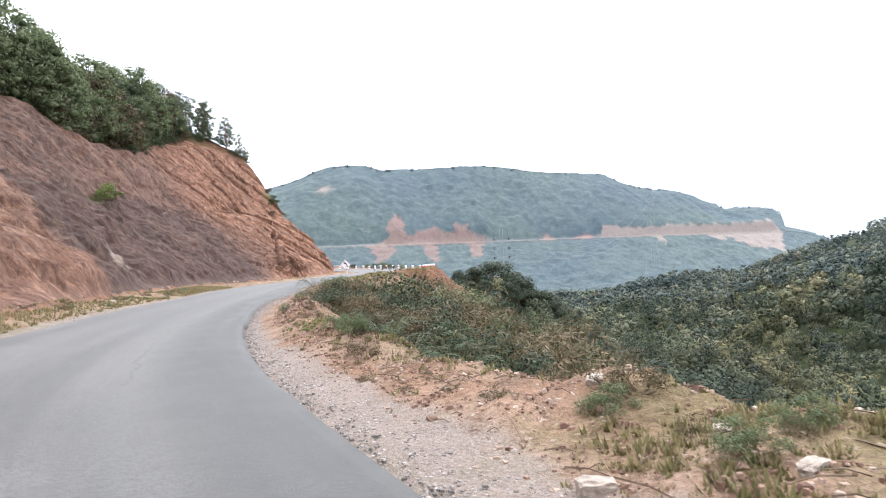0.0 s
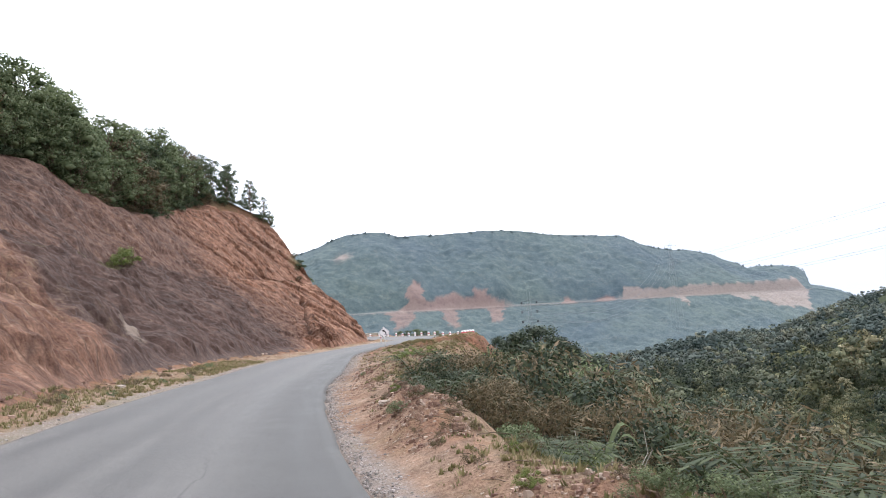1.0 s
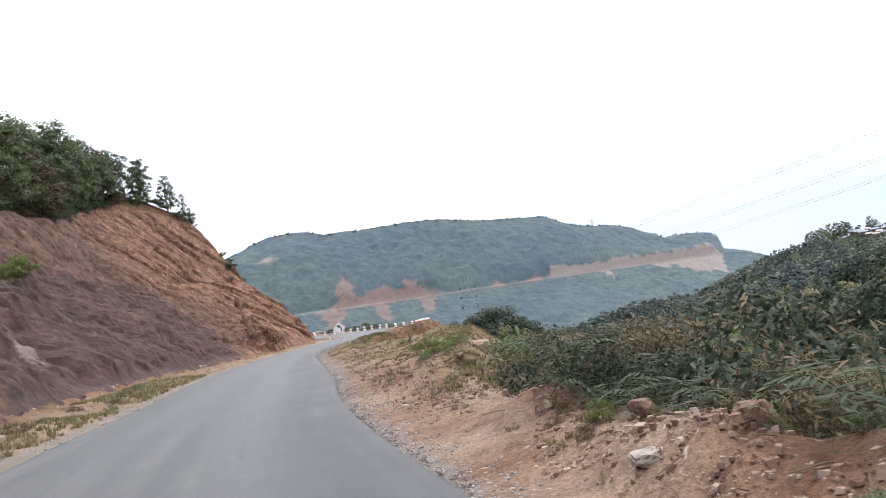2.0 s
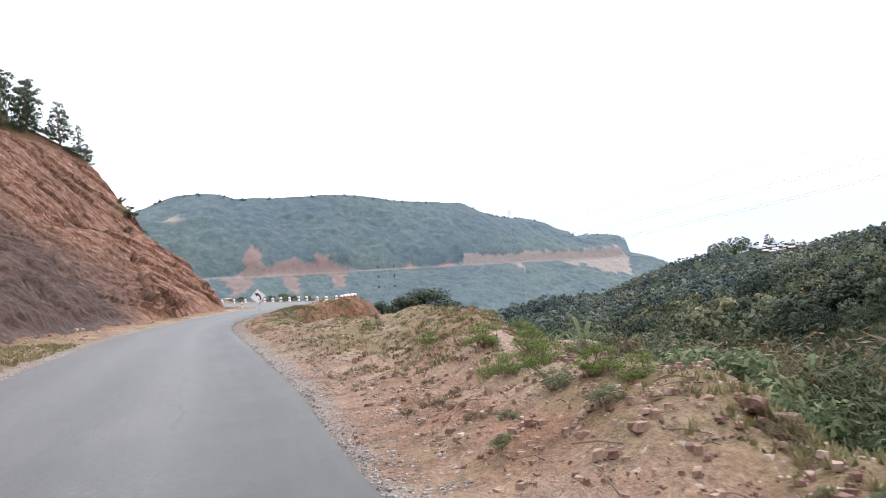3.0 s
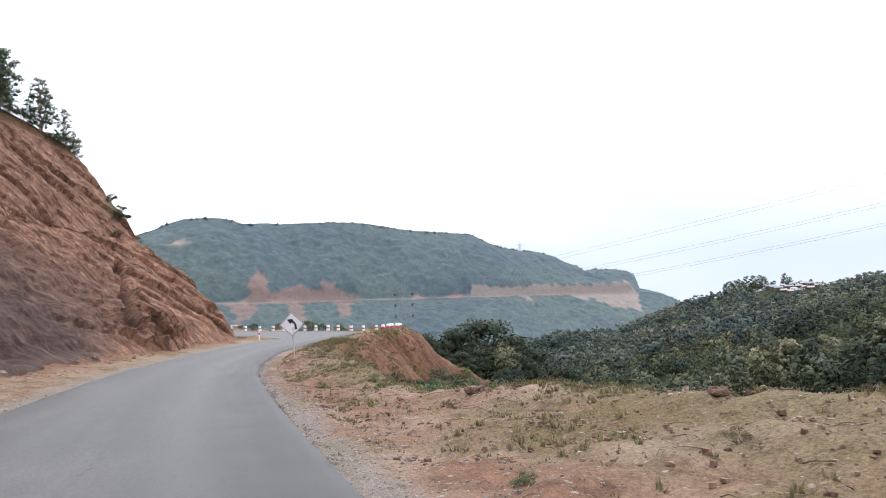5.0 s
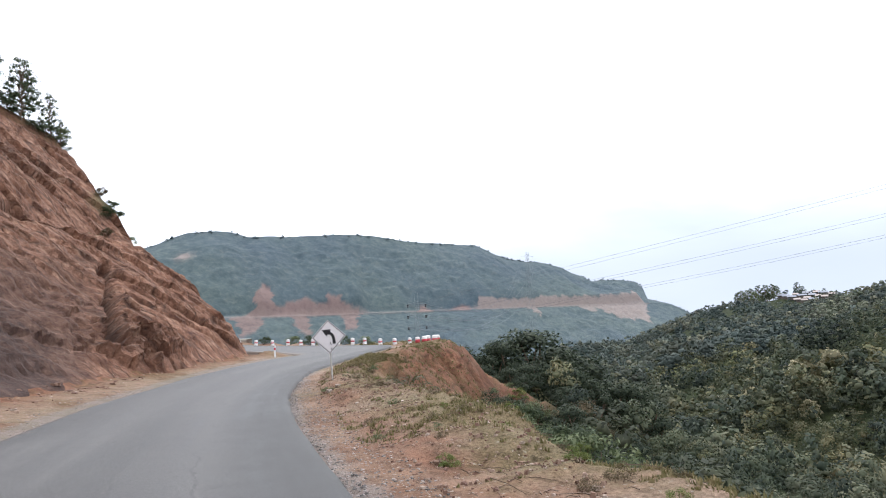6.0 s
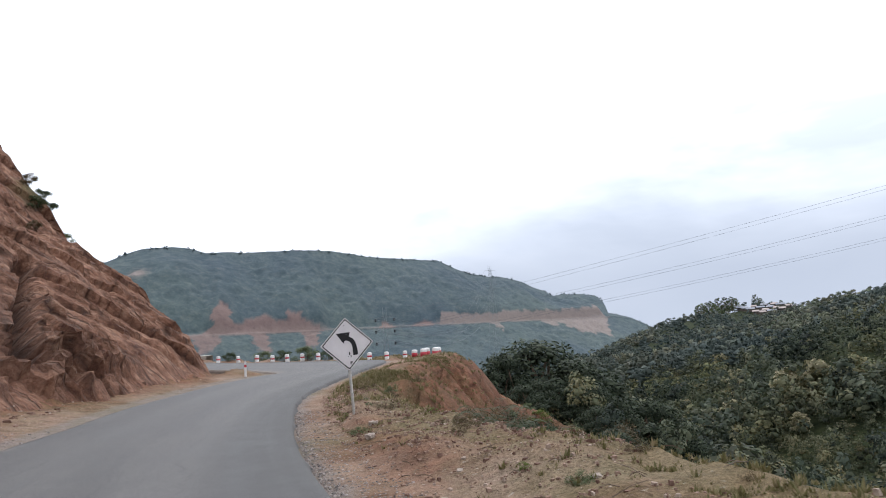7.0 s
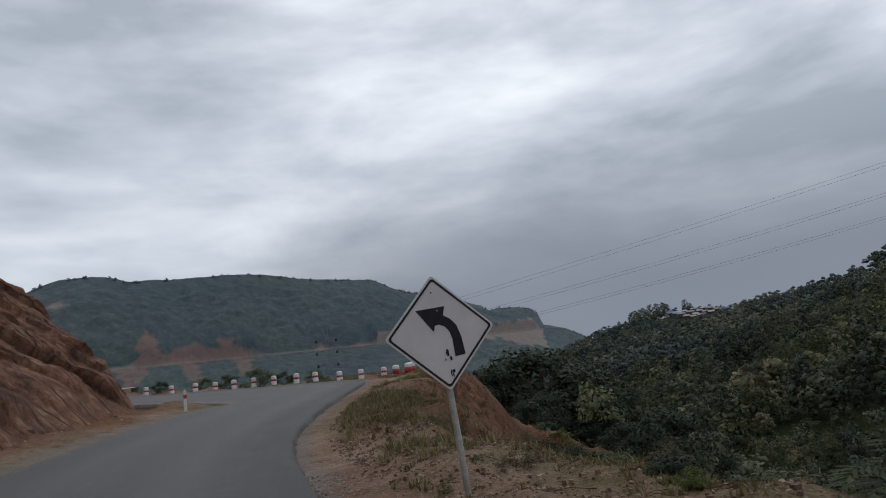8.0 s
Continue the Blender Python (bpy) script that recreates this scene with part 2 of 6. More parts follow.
def ground_mat():
    m, nt, p = mat_base("sandy_laterite_soil", 0.95)
    p.inputs["Specular IOR Level"].default_value = 0.08
    n1, n2, n3 = noise_tex(nt, 0.45, 5, 0.6), noise_tex(nt, 3.0, 6, 0.65), noise_tex(nt, 22, 4, 0.7)
    sand = ramp_of(nt, n1, [(0.3, (0.16, 0.086, 0.056)), (0.45, (0.228, 0.146, 0.102)), (0.6, (0.275, 0.195, 0.145)), (0.75, (0.32, 0.245, 0.19))])
    sand = blend(nt, 1.0, sand, ramp_of(nt, n2, [(0.28, (0.5, 0.45, 0.42)), (0.47, (0.95, 0.94, 0.93)), (0.72, (1.25, 1.22, 1.18))]), "MULTIPLY")
    sand = blend(nt, 1.0, sand, ramp_of(nt, n3, [(0.3, (0.6, 0.58, 0.57)), (0.65, (1.14, 1.14, 1.14))]), "MULTIPLY")
    chip = noise_tex(nt, 13, 2, 0.5)
    sand = blend(nt, calc(nt, "MULTIPLY", calc(nt, "SUBTRACT", chip, 0.66), 14, True), sand, (0.36, 0.3, 0.25))
    grav = ramp_of(nt, noise_tex(nt, 38, 3, 0.8), [(0.3, (0.1, 0.088, 0.082)), (0.5, (0.21, 0.185, 0.168)), (0.7, (0.34, 0.3, 0.275))])
    grav = blend(nt, 0.3, grav, sand)
    c = blend(nt, edged(nt, attr(nt, "gravel"), n2, 0.2), sand, grav)
    redc = ramp_of(nt, n2, [(0.34, (0.06, 0.024, 0.014)), (0.5, (0.15, 0.063, 0.037)), (0.66, (0.235, 0.115, 0.073))])
    c = blend(nt, calc(nt, "MULTIPLY", edged(nt, attr(nt, "red"), n2, 0.4), 0.92), c, redc)
    # gully floors of the bank blended to a darker brown
    c = blend(nt, calc(nt, "MULTIPLY", edged(nt, attr(nt, "darkened"), n2, 0.35), 0.75), c, (0.05, 0.022, 0.015))
    grs = ramp_of(nt, n3, [(0.3, (0.045, 0.05, 0.018)), (0.5, (0.095, 0.095, 0.036)), (0.7, (0.17, 0.152, 0.068))])
    c = blend(nt, calc(nt, "MULTIPLY", edged(nt, attr(nt, "grass"), noise_tex(nt, 1.6, 6, 0.7), 0.22), 0.5), c, grs)
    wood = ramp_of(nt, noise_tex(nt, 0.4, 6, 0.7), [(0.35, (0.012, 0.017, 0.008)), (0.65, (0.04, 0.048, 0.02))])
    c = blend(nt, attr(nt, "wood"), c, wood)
    nt.links.new(c, p.inputs["Base Color"])
    h = calc(nt, "ADD", calc(nt, "MULTIPLY", n2, 1.0), calc(nt, "MULTIPLY", n3, 0.5))
    bump(nt, p, h, 1.0, 0.09)
    return m


def cut_mat():
    m, nt, p = mat_base("weathered_clay_cut", 0.92)
    n1, n2, n3 = noise_tex(nt, 0.22, 5, 0.6), noise_tex(nt, 1.3, 8, 0.74), noise_tex(nt, 7, 7, 0.78)
    streak = noise_on(nt, flow(nt, (0.7, 0.07)), 5.0, 0.62, 0.0).outputs["Fac"]
    thread = noise_on(nt, flow(nt, (5.5, 0.12)), 4.0, 0.6).outputs["Fac"]
    warm_m = edged(nt, attr(nt, "warm"), calc(nt, "ADD", calc(nt, "MULTIPLY", n1, 0.6), calc(nt, "MULTIPLY", n2, 0.4)), 0.42)
    share = calc(nt, "SUBTRACT", 0.34, calc(nt, "MULTIPLY", warm_m, 0.14))
    tone = calc(nt, "ADD", calc(nt, "MULTIPLY", streak, share), calc(nt, "MULTIPLY", n2, calc(nt, "SUBTRACT", 1.0, share)))
    dark = ramp_of(nt, tone, [(0.38, (0.032, 0.0175, 0.0135)), (0.47, (0.051, 0.0285, 0.022)), (0.55, (0.071, 0.041, 0.032)), (0.64, (0.108, 0.066, 0.051))])
    warm = ramp_of(nt, tone, [(0.35, (0.066, 0.029, 0.018)), (0.45, (0.15, 0.071, 0.044)), (0.55, (0.235, 0.124, 0.08)), (0.65, (0.36, 0.22, 0.152))])
    c = blend(nt, warm_m, dark, warm)
    c = blend(nt, calc(nt, "SUBTRACT", 1.0, calc(nt, "MULTIPLY", warm_m, 0.7)), c, ramp_of(nt, thread, [(0.32, (0.86, 0.85, 0.84)), (0.5, (0.98, 0.98, 0.98)), (0.7, (1.08, 1.07, 1.06))]), "MULTIPLY")
    c = blend(nt, 1.0, c, ramp_of(nt, n3, [(0.34, (0.62, 0.59, 0.57)), (0.5, (1.0, 1.0, 1.0)), (0.66, (1.2, 1.18, 1.16))]), "MULTIPLY")
    big_c, small_c = cracks(nt, body(nt, (0.16, 0.75, 0.4), (0, -38, 14)), 0.05), cracks(nt, body(nt, (0.5, 2.2, 1.0), (0, -38, 10)), 0.07)
    splinter = noise_on(nt, body(nt, (0.5, 3.2, 1.5), (0, -38, 12)), 7.0, 0.72, 0.4).outputs["Fac"]
    c = blend(nt, calc(nt, "MULTIPLY", warm_m, 0.9), c, ramp_of(nt, splinter, [(0.34, (0.5, 0.46, 0.44)), (0.47, (0.95, 0.94, 0.93)), (0.66, (1.28, 1.24, 1.2))]), "MULTIPLY")
    joint = calc(nt, "MAXIMUM", calc(nt, "MULTIPLY", big_c, calc(nt, "MULTIPLY", warm_m, 0.95)), calc(nt, "MULTIPLY", calc(nt, "MULTIPLY", small_c, n2), calc(nt, "MULTIPLY", warm_m, 0.9)))
    joint = calc(nt, "MULTIPLY", joint, calc(nt, "MULTIPLY", calc(nt, "SUBTRACT", n2, 0.36), 4.5, True), True)
    c = blend(nt, joint, c, (0.035, 0.018, 0.013))
    c = blend(nt, calc(nt, "MULTIPLY", attr(nt, "darkened"), 0.5, True), c, (0.038, 0.021, 0.016))
    pale = edged(nt, attr(nt, "pale"), calc(nt, "ADD", calc(nt, "MULTIPLY", n3, 0.6), calc(nt, "MULTIPLY", n2, 0.4)), 0.12)
    c = blend(nt, calc(nt, "MULTIPLY", pale, 0.6), c, (0.26, 0.205, 0.165))
    green = edged(nt, attr(nt, "green"), calc(nt, "ADD", calc(nt, "MULTIPLY", n3, 0.5), calc(nt, "MULTIPLY", n2, 0.5)), 0.15)
    c = blend(nt, calc(nt, "MULTIPLY", green, 0.7), c, (0.1, 0.095, 0.038))
    nt.links.new(c, p.inputs["Base Color"])
    h = calc(nt, "ADD", calc(nt, "ADD", calc(nt, "MULTIPLY", n2, 0.4), calc(nt, "MULTIPLY", n3, 0.4)), calc(nt, "MULTIPLY", calc(nt, "ADD", calc(nt, "MULTIPLY", streak, 0.1), calc(nt, "MULTIPLY", thread, 0.16)), calc(nt, "SUBTRACT", 1.0, calc(nt, "MULTIPLY", warm_m, 0.9))))
    h = calc(nt, "ADD", h, calc(nt, "MULTIPLY", calc(nt, "MULTIPLY", splinter, warm_m), 0.8))
    bump(nt, p, calc(nt, "SUBTRACT", h, calc(nt, "MULTIPLY", joint, 0.6)), 1.0, 0.15)
    return m


def mountain_mat():
    m, nt, p = mat_base("hazed_wooded_slope", 0.95)
    n1, n2, n3 = noise_tex(nt, 0.006, 5, 0.6), noise_tex(nt, 0.07, 8, 0.85), noise_tex(nt, 0.22, 6, 0.85)
    # distance haze put into the colour: woods paler and bluer than their green
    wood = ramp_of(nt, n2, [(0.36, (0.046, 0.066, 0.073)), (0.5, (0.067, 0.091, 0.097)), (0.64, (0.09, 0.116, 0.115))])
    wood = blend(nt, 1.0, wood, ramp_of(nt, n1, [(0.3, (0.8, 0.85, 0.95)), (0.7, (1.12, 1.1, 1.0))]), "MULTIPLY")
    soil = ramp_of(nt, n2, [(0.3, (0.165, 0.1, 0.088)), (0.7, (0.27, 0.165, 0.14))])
    ragged = calc(nt, "ADD", calc(nt, "MULTIPLY", n2, 0.6), calc(nt, "MULTIPLY", n3, 0.4))
    c = blend(nt, calc(nt, "MULTIPLY", edged(nt, attr(nt, "soil"), ragged, 0.5), 0.72), wood, soil)
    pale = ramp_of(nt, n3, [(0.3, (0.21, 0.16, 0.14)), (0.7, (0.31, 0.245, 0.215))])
    c = blend(nt, calc(nt, "MULTIPLY", edged(nt, attr(nt, "pale"), ragged, 0.4), 0.8), c, pale)
    nt.links.new(c, p.inputs["Base Color"])
    bump(nt, p, calc(nt, "ADD", n2, calc(nt, "MULTIPLY", n3, 0.6)), 0.6, 3.0)
    return m


M_ASPHALT, M_GROUND, M_CUT, M_MOUNTAIN = asphalt_mat(), ground_mat(), cut_mat(), mountain_mat()
M_LEAF = leaf_mat("broad_leaves", [(0.15, (0.065, 0.09, 0.042)), (0.5, (0.13, 0.165, 0.075)), (0.85, (0.22, 0.25, 0.125))], 0.38)
M_LEAF_DARK = leaf_mat("dark_leaves", [(0.15, (0.042, 0.06, 0.034)), (0.55, (0.08, 0.108, 0.055)), (0.9, (0.145, 0.175, 0.09))], 0.36)
M_LEAF_DRY = leaf_mat("dull_brownish_leaves", [(0.15, (0.042, 0.038, 0.02)), (0.5, (0.1, 0.083, 0.04)), (0.9, (0.25, 0.185, 0.105))])
M_LEAF_BRIGHT = leaf_mat("fresh_green_leaves", [(0.15, (0.06, 0.085, 0.022)), (0.5, (0.13, 0.17, 0.04)), (0.9, (0.24, 0.27, 0.085))])
M_LEAF_DEEP = leaf_mat("deep_green_leaves", [(0.15, (0.022, 0.032, 0.02)), (0.55, (0.046, 0.062, 0.034)), (0.9, (0.1, 0.12, 0.065))], 0.25)
M_FERN = leaf_mat("fern_fronds", [(0.15, (0.026, 0.038, 0.016)), (0.5, (0.055, 0.073, 0.03)), (0.9, (0.11, 0.128, 0.058))])
M_BLOOM = leaf_mat("cream_flowering_leaves", [(0.15, (0.13, 0.14, 0.06)), (0.5, (0.32, 0.3, 0.16)), (0.9, (0.6, 0.54, 0.34))])
M_WOODS = leaf_mat("valley_woods", [(0.18, (0.028, 0.04, 0.03)), (0.4, (0.058, 0.076, 0.047)), (0.6, (0.1, 0.12, 0.068)), (0.82, (0.19, 0.192, 0.11))], 0.22, 0.7, 0.12, 0.22, 0.56)
# the two far woods carry the haze of distance in paler, bluish colours
M_WOODS_FAR = leaf_mat("hazed_valley_woods", [(0.15, (0.07, 0.094, 0.078)), (0.5, (0.1, 0.126, 0.1)), (0.9, (0.15, 0.17, 0.13))], 0.15, 0.8, 0.05, 0.15, 0.5)
M_FAR = leaf_mat("hazed_far_woods", [(0.15, (0.068, 0.092, 0.092)), (0.5, (0.08, 0.107, 0.105)), (0.9, (0.1, 0.128, 0.12))], 0.05, 0.8, 0, 0.2, 0.4)
M_GRASS = leaf_mat("dry_grass", [(0.1, (0.09, 0.092, 0.034)), (0.45, (0.18, 0.165, 0.068)), (0.9, (0.36, 0.29, 0.16))])
M_BARK = plain("bark", (0.12, 0.085, 0.06), 0.9, 0, 0.3, 14)
M_STONE = plain("pale_stone", (0.36, 0.3, 0.25), 0.85, 0, 0.35, 18, 0.03)
M_CLOD = plain("orange_clay_clod", (0.2, 0.125, 0.09), 0.95, 0, 0.5, 14, 0.05)
M_WHITE = plain("white_sign_face", (0.66, 0.62, 0.62), 0.45, 0, 0.06, 5)
M_BLACK = plain("black_sign_paint", (0.018, 0.016, 0.018), 0.45, 0, 0.2, 12)
M_POST = plain("weathered_white_post", (0.42, 0.4, 0.37), 0.6, 0, 0.25, 16)
M_PAINT = plain("white_bollard_paint", (0.72, 0.7, 0.68), 0.55, 0, 0.15, 20)
M_RED = plain("red_bollard_paint", (0.42, 0.045, 0.06), 0.5, 0, 0.25, 14)
M_STEEL = plain("galvanised_steel", (0.2, 0.215, 0.22), 0.6, 0.2, 0.12, 3)
M_WIRE = plain("wire", (0.09, 0.1, 0.12), 0.6, 0.3, 0.1, 1)
M_INSUL = plain("dark_insulator", (0.03, 0.03, 0.035), 0.4, 0, 0.1, 4)
M_ROOF = plain("sheet_metal_roof", (0.2, 0.21, 0.24), 0.6, 0.1, 0.15, 0.3)
M_ROOF_DULL = plain("rusty_sheet_roof", (0.3, 0.25, 0.23), 0.6, 0.2, 0.2, 0.3)
M_WALL = plain("timber_house_wall", (0.1, 0.08, 0.066), 0.8, 0, 0.2, 0.5)
M_CONCRETE = plain("pale_concrete", (0.46, 0.43, 0.37), 0.85, 0, 0.15, 1.2)


# ---- shapes ----
def curve(pts, n=30):
    p = np.array(pts, float)
    q = np.vstack([2 * p[0] - p[1], p, 2 * p[-1] - p[-2]])
    out = []
    for i in range(1, len(q) - 2):
        t = np.linspace(0, 1, n, endpoint=False)[:, None]
        a, b, c, d = q[i - 1], q[i], q[i + 1], q[i + 2]
        out.append(0.5 * (2 * b + (c - a) * t + (2 * a - 5 * b + 4 * c - d) * t * t + (3 * b - a - 3 * c + d) * t**3))
    return np.vstack(out + [p[-1:]])


def signed(pts, x, y):
    """Distance to the left of a line (+) or to its right (-), and the index of its nearest point."""
    flat = np.stack([np.ravel(x), np.ravel(y)], 1)
    out, idx = np.empty(len(flat)), np.empty(len(flat), int)
    tan = np.gradient(pts, axis=0)
    for k in range(0, len(flat), 20000):
        p = flat[k : k + 20000]
        i = ((p[:, None, 0] - pts[None, :, 0]) ** 2 + (p[:, None, 1] - pts[None, :, 1]) ** 2).argmin(1)
        d, t = p - pts[i], tan[i]
        out[k : k + 20000] = np.where(t[:, 0] * d[:, 1] - t[:, 1] * d[:, 0] >= 0, 1, -1) * np.hypot(d[:, 0], d[:, 1])
        idx[k : k + 20000] = i
    return out.reshape(np.shape(x)), idx.reshape(np.shape(x))


LATTICE = np.random.RandomState(7).rand(256, 256)


def vnoise(x, y):
    x, y = np.asarray(x, float), np.asarray(y, float)
    xi, yi = np.floor(x).astype(int), np.floor(y).astype(int)
    fx, fy = x - xi, y - yi
    fx, fy = fx * fx * (3 - 2 * fx), fy * fy * (3 - 2 * fy)
    at = lambda i, j: LATTICE[i % 256, j % 256]
    a = at(xi, yi) * (1 - fx) + at(xi + 1, yi) * fx
    b = at(xi, yi + 1) * (1 - fx) + at(xi + 1, yi + 1) * fx
    return (a * (1 - fy) + b * fy) * 2 - 1


def fbm(x, y, octaves=4, gain=0.5):
    total, amp = 0.0, 1.0
    for k in range(octaves):
        total = total + amp * vnoise(x * 2**k + 17.3 * k, y * 2**k + 5.1 * k)
        amp *= gain
    return total


def smooth(a, b, v):
    t = np.clip((v - a) / (b - a), 0, 1)
    return t * t * (3 - 2 * t)


def mesh_object(name, verts, faces, material, parent=None, label="", shade=False, normals=None):
    me = bpy.data.meshes.new(name)
    me.from_pydata(verts if isinstance(verts, list) else verts.tolist(), [], faces if isinstance(faces, list) else faces.tolist())
    if material:
        me.materials.append(material)
    if shade:
        me.polygons.foreach_set("use_smooth", [True] * len(me.polygons))
    me.update()
    if normals is not None:
        me.polygons.foreach_set("use_smooth", [True] * len(me.polygons))
        me.normals_split_custom_set_from_vertices(unit(normals).tolist())
    ob = new(name, me)
    if parent:
        ob.parent = parent
    if label:
        tagged(ob, label)
    return ob


def part(name, bm, material, parent, label="", shade=False):
    me = bpy.data.meshes.new(name)
    bm.to_mesh(me)
    bm.free()
    me.materials.append(material)
    if shade:
        me.polygons.foreach_set("use_smooth", [True] * len(me.polygons))
    ob = new(name, me)
    ob.parent = parent
    return tagged(ob, label)


def put_attr(ob, name, values):
    a = ob.data.attributes.new(name, "FLOAT", "POINT")
    a.data.foreach_set("value", np.ravel(values).astype(np.float32))


def grid_faces(nu, nv):
    i, j = np.meshgrid(np.arange(nu - 1), np.arange(nv - 1), indexing="ij")
    a = (i * nv + j).ravel()
    return np.stack([a, a + nv, a + nv + 1, a + 1], 1)


def thing(name, loc, label, category, group="", kind="", rz=0.0, scale=1.0):
    ob = new(name)
    ob.matrix_basis = pose(*loc, 0, 0, rz) @ Matrix.Scale(scale, 4)
    ob.empty_display_size = 0.2
    return tagged(ob, label, category, group, kind)


# ---- the plan ----
R_EDGE = [(7.5, -14), (3.9, -7), (1.6, -1.6), (-0.2, 2.3), (-2.4, 8), (-3.9, 13.5), (-5.15, 20), (-5.9, 25.5), (-6.3, 31), (-6.8, 36), (-7.3, 41), (-7.9, 47), (-8.4, 53), (-8.8, 60),
          (-8.85, 66), (-8.4, 72.5), (-7.8, 76.5), (-6.7, 80.5), (-5.3, 84.5), (-3.6, 89), (-2.3, 92.5), (-2.0, 94.8), (-3.2, 96.6), (-5, 98.3), (-7.6, 101.2), (-10.3, 104.2), (-12.2, 108), (-14.5, 114), (-19, 124)]
L_EDGE = [(2.9, -16), (-0.7, -9), (-3.1, -3.6), (-4.9, 0.4), (-7.2, 6.2), (-8.8, 12.5), (-10.15, 20), (-10.9, 26), (-11.3, 31.5), (-11.8, 36.5), (-12.3, 41.5), (-12.85, 47.5), (-13.3, 53.5), (-13.7, 60),
          (-13.85, 66), (-13.3, 72.5), (-12.8, 76.5), (-11.9, 80.5), (-10.6, 84.5), (-9.2, 87.6), (-8.2, 89.0), (-8.5, 90.4), (-9.0, 92.2), (-9.6, 93.9), (-11.3, 97), (-13.0, 101.5), (-15.4, 107), (-18.4, 115), (-23, 125)]
FOOT = [(-1.5, -18), (-4.2, -10), (-6.4, -4), (-8.2, 1), (-10.2, 7), (-11.2, 13), (-12.0, 19), (-13.1, 25.5), (-14.2, 31.5), (-14.9, 36.5), (-15.3, 41.5), (-15.8, 47.5), (-16.2, 53.5), (-16.5, 60),
        (-16.4, 66), (-15.8, 72.5), (-14.9, 76.5), (-13.6, 80.5), (-12.1, 85), (-11.0, 88.3)]
FOOT_BACK = [(-10.2, 86.5), (-11, 88.3), (-11.6, 91.5), (-13, 95.5), (-16, 101), (-19, 110), (-22.5, 120), (-30, 132), (-45, 150)]
RC, LC, F1, F2 = curve(R_EDGE, 14), curve(L_EDGE, 14), curve(FOOT, 8), curve(FOOT_BACK, 8)
along = F1[-1] - F1[-9]
F1 = np.vstack([F1, F1[-1] + along / np.hypot(*along) * np.linspace(0.8, 70, 88)[:, None]])
ROAD_Y = [-20, 0, 10, 25, 40, 52, 63, 72, 80, 86, 92, 97, 100, 103, 107, 125]
ROAD_Z = [-0.4, -0.25, -0.15, -0.05, 0.04, 0.03, -0.04, 0.0, 0.15, 0.33, 0.52, 0.68, 0.8, 0.9, 1.08, 1.3]


def road_z(y):
    return np.interp(y, ROAD_Y, ROAD_Z)


# the crest of the cut, by the y of the foot below it: how far in it lies
CREST_Y, CREST_V = [0, 60, 65, 69, 71, 75, 79, 86, 93, 98, 104, 130], [22, 22, 22.4, 22.5, 19.2, 19.2, 19.8, 22, 23.4, 23.7, 21.6, 21]


def face_height(v, top):
    low = 0.33 + 0.72 * v
    up = 7.9 + 0.95 * (v - 11.1)
    f = np.where(v < 10.5, low, np.where(v < 11.1, 7.9, up))
    return np.where(v > top, 7.9 + 0.95 * (top - 11.1) + 0.38 * (v - top), f)


VERGE_Y = [-20, -5, 3, 9, 14, 18, 22, 26, 31, 36, 41, 46, 51, 56, 62, 67, 72, 80, 90, 95, 100, 130]
VERGE_W = [3.4, 3.0, 2.4, 1.7, 1.4, 1.6, 1.75, 2.5, 3.8, 4.9, 6.0, 4.4, 2.9, 2.9, 2.9, 2.5, 1.9, 1.9, 3.0, 4.2, 2.2, 2.0]
HUMP_Y, HUMP_Z = [-20, 5, 14, 20, 24, 29, 34, 40, 45, 50, 64, 72, 80, 90, 97, 130], [0.1, 0.15, 0.2, 0.3, 0.3, 0.4, 0.5, 0.5, 0.3, 0.12, 0.1, 0.15, 0.25, 0.25, 0.1, 0.1]
BEAR = [-180, 0, 11, 15, 19.5, 24, 27, 31, 35, 38, 41, 44, 47, 50, 54, 60, 80, 115, 150, 180]
BEAR_R = [400, 400, 400, 430, 480, 600, 700, 850, 900, 900, 850, 750, 600, 430, 330, 280, 240, 220, 250, 400]
BEAR_Z = [-45, -45, -42, -29, -22, -20, -22, -2, 11, 11, 13, 15, 16, 18, 25, 31, 34, 30, -10, -45]


def far_land(x, y):
    """The valley and the wooded hill across it."""
    r, b = np.hypot(x + 8, y - 40), np.degrees(np.arctan2(x + 8, y - 40))
    rc, zc = np.interp(b, BEAR, BEAR_R), np.interp(b, BEAR, BEAR_Z)
    t = np.clip((r - 70) / (rc - 70), 0, 1)
    floor = -36 - 9 * smooth(12, -5, b)
    z = floor + (zc - floor) * t**0.85
    z = z - np.clip(r - rc, 0, None) * 0.12
    z = z + fbm(x / 70, y / 70, 3) * 5 * smooth(60, 200, r) * (1 - 0.8 * smooth(0.8, 1.0, t)) + fbm(x / 18, y / 18, 2) * 0.8
    z = z + 8 * np.exp(-(((b - 39.2) / 2.6) ** 2 + ((r - 885) / 45) ** 2))
    return np.maximum(z, -48 + fbm(x / 120, y / 120, 2) * 2)


SPUR = curve([(60, 252, -40), (76, 222, -32), (92, 192, -22), (104, 166, -12), (126, 146, -4), (165, 146, 4), (215, 176, 12), (270, 235, 19)], 10)


def spur_land(x, y):
    """The nearer wooded spur that runs out into the valley."""
    d, i = signed(SPUR[:, :2], x, y)
    return SPUR[i, 2] - 0.34 * (np.sqrt(d * d + 49) - 7) + fbm(x / 22, y / 22, 3) * 1.6


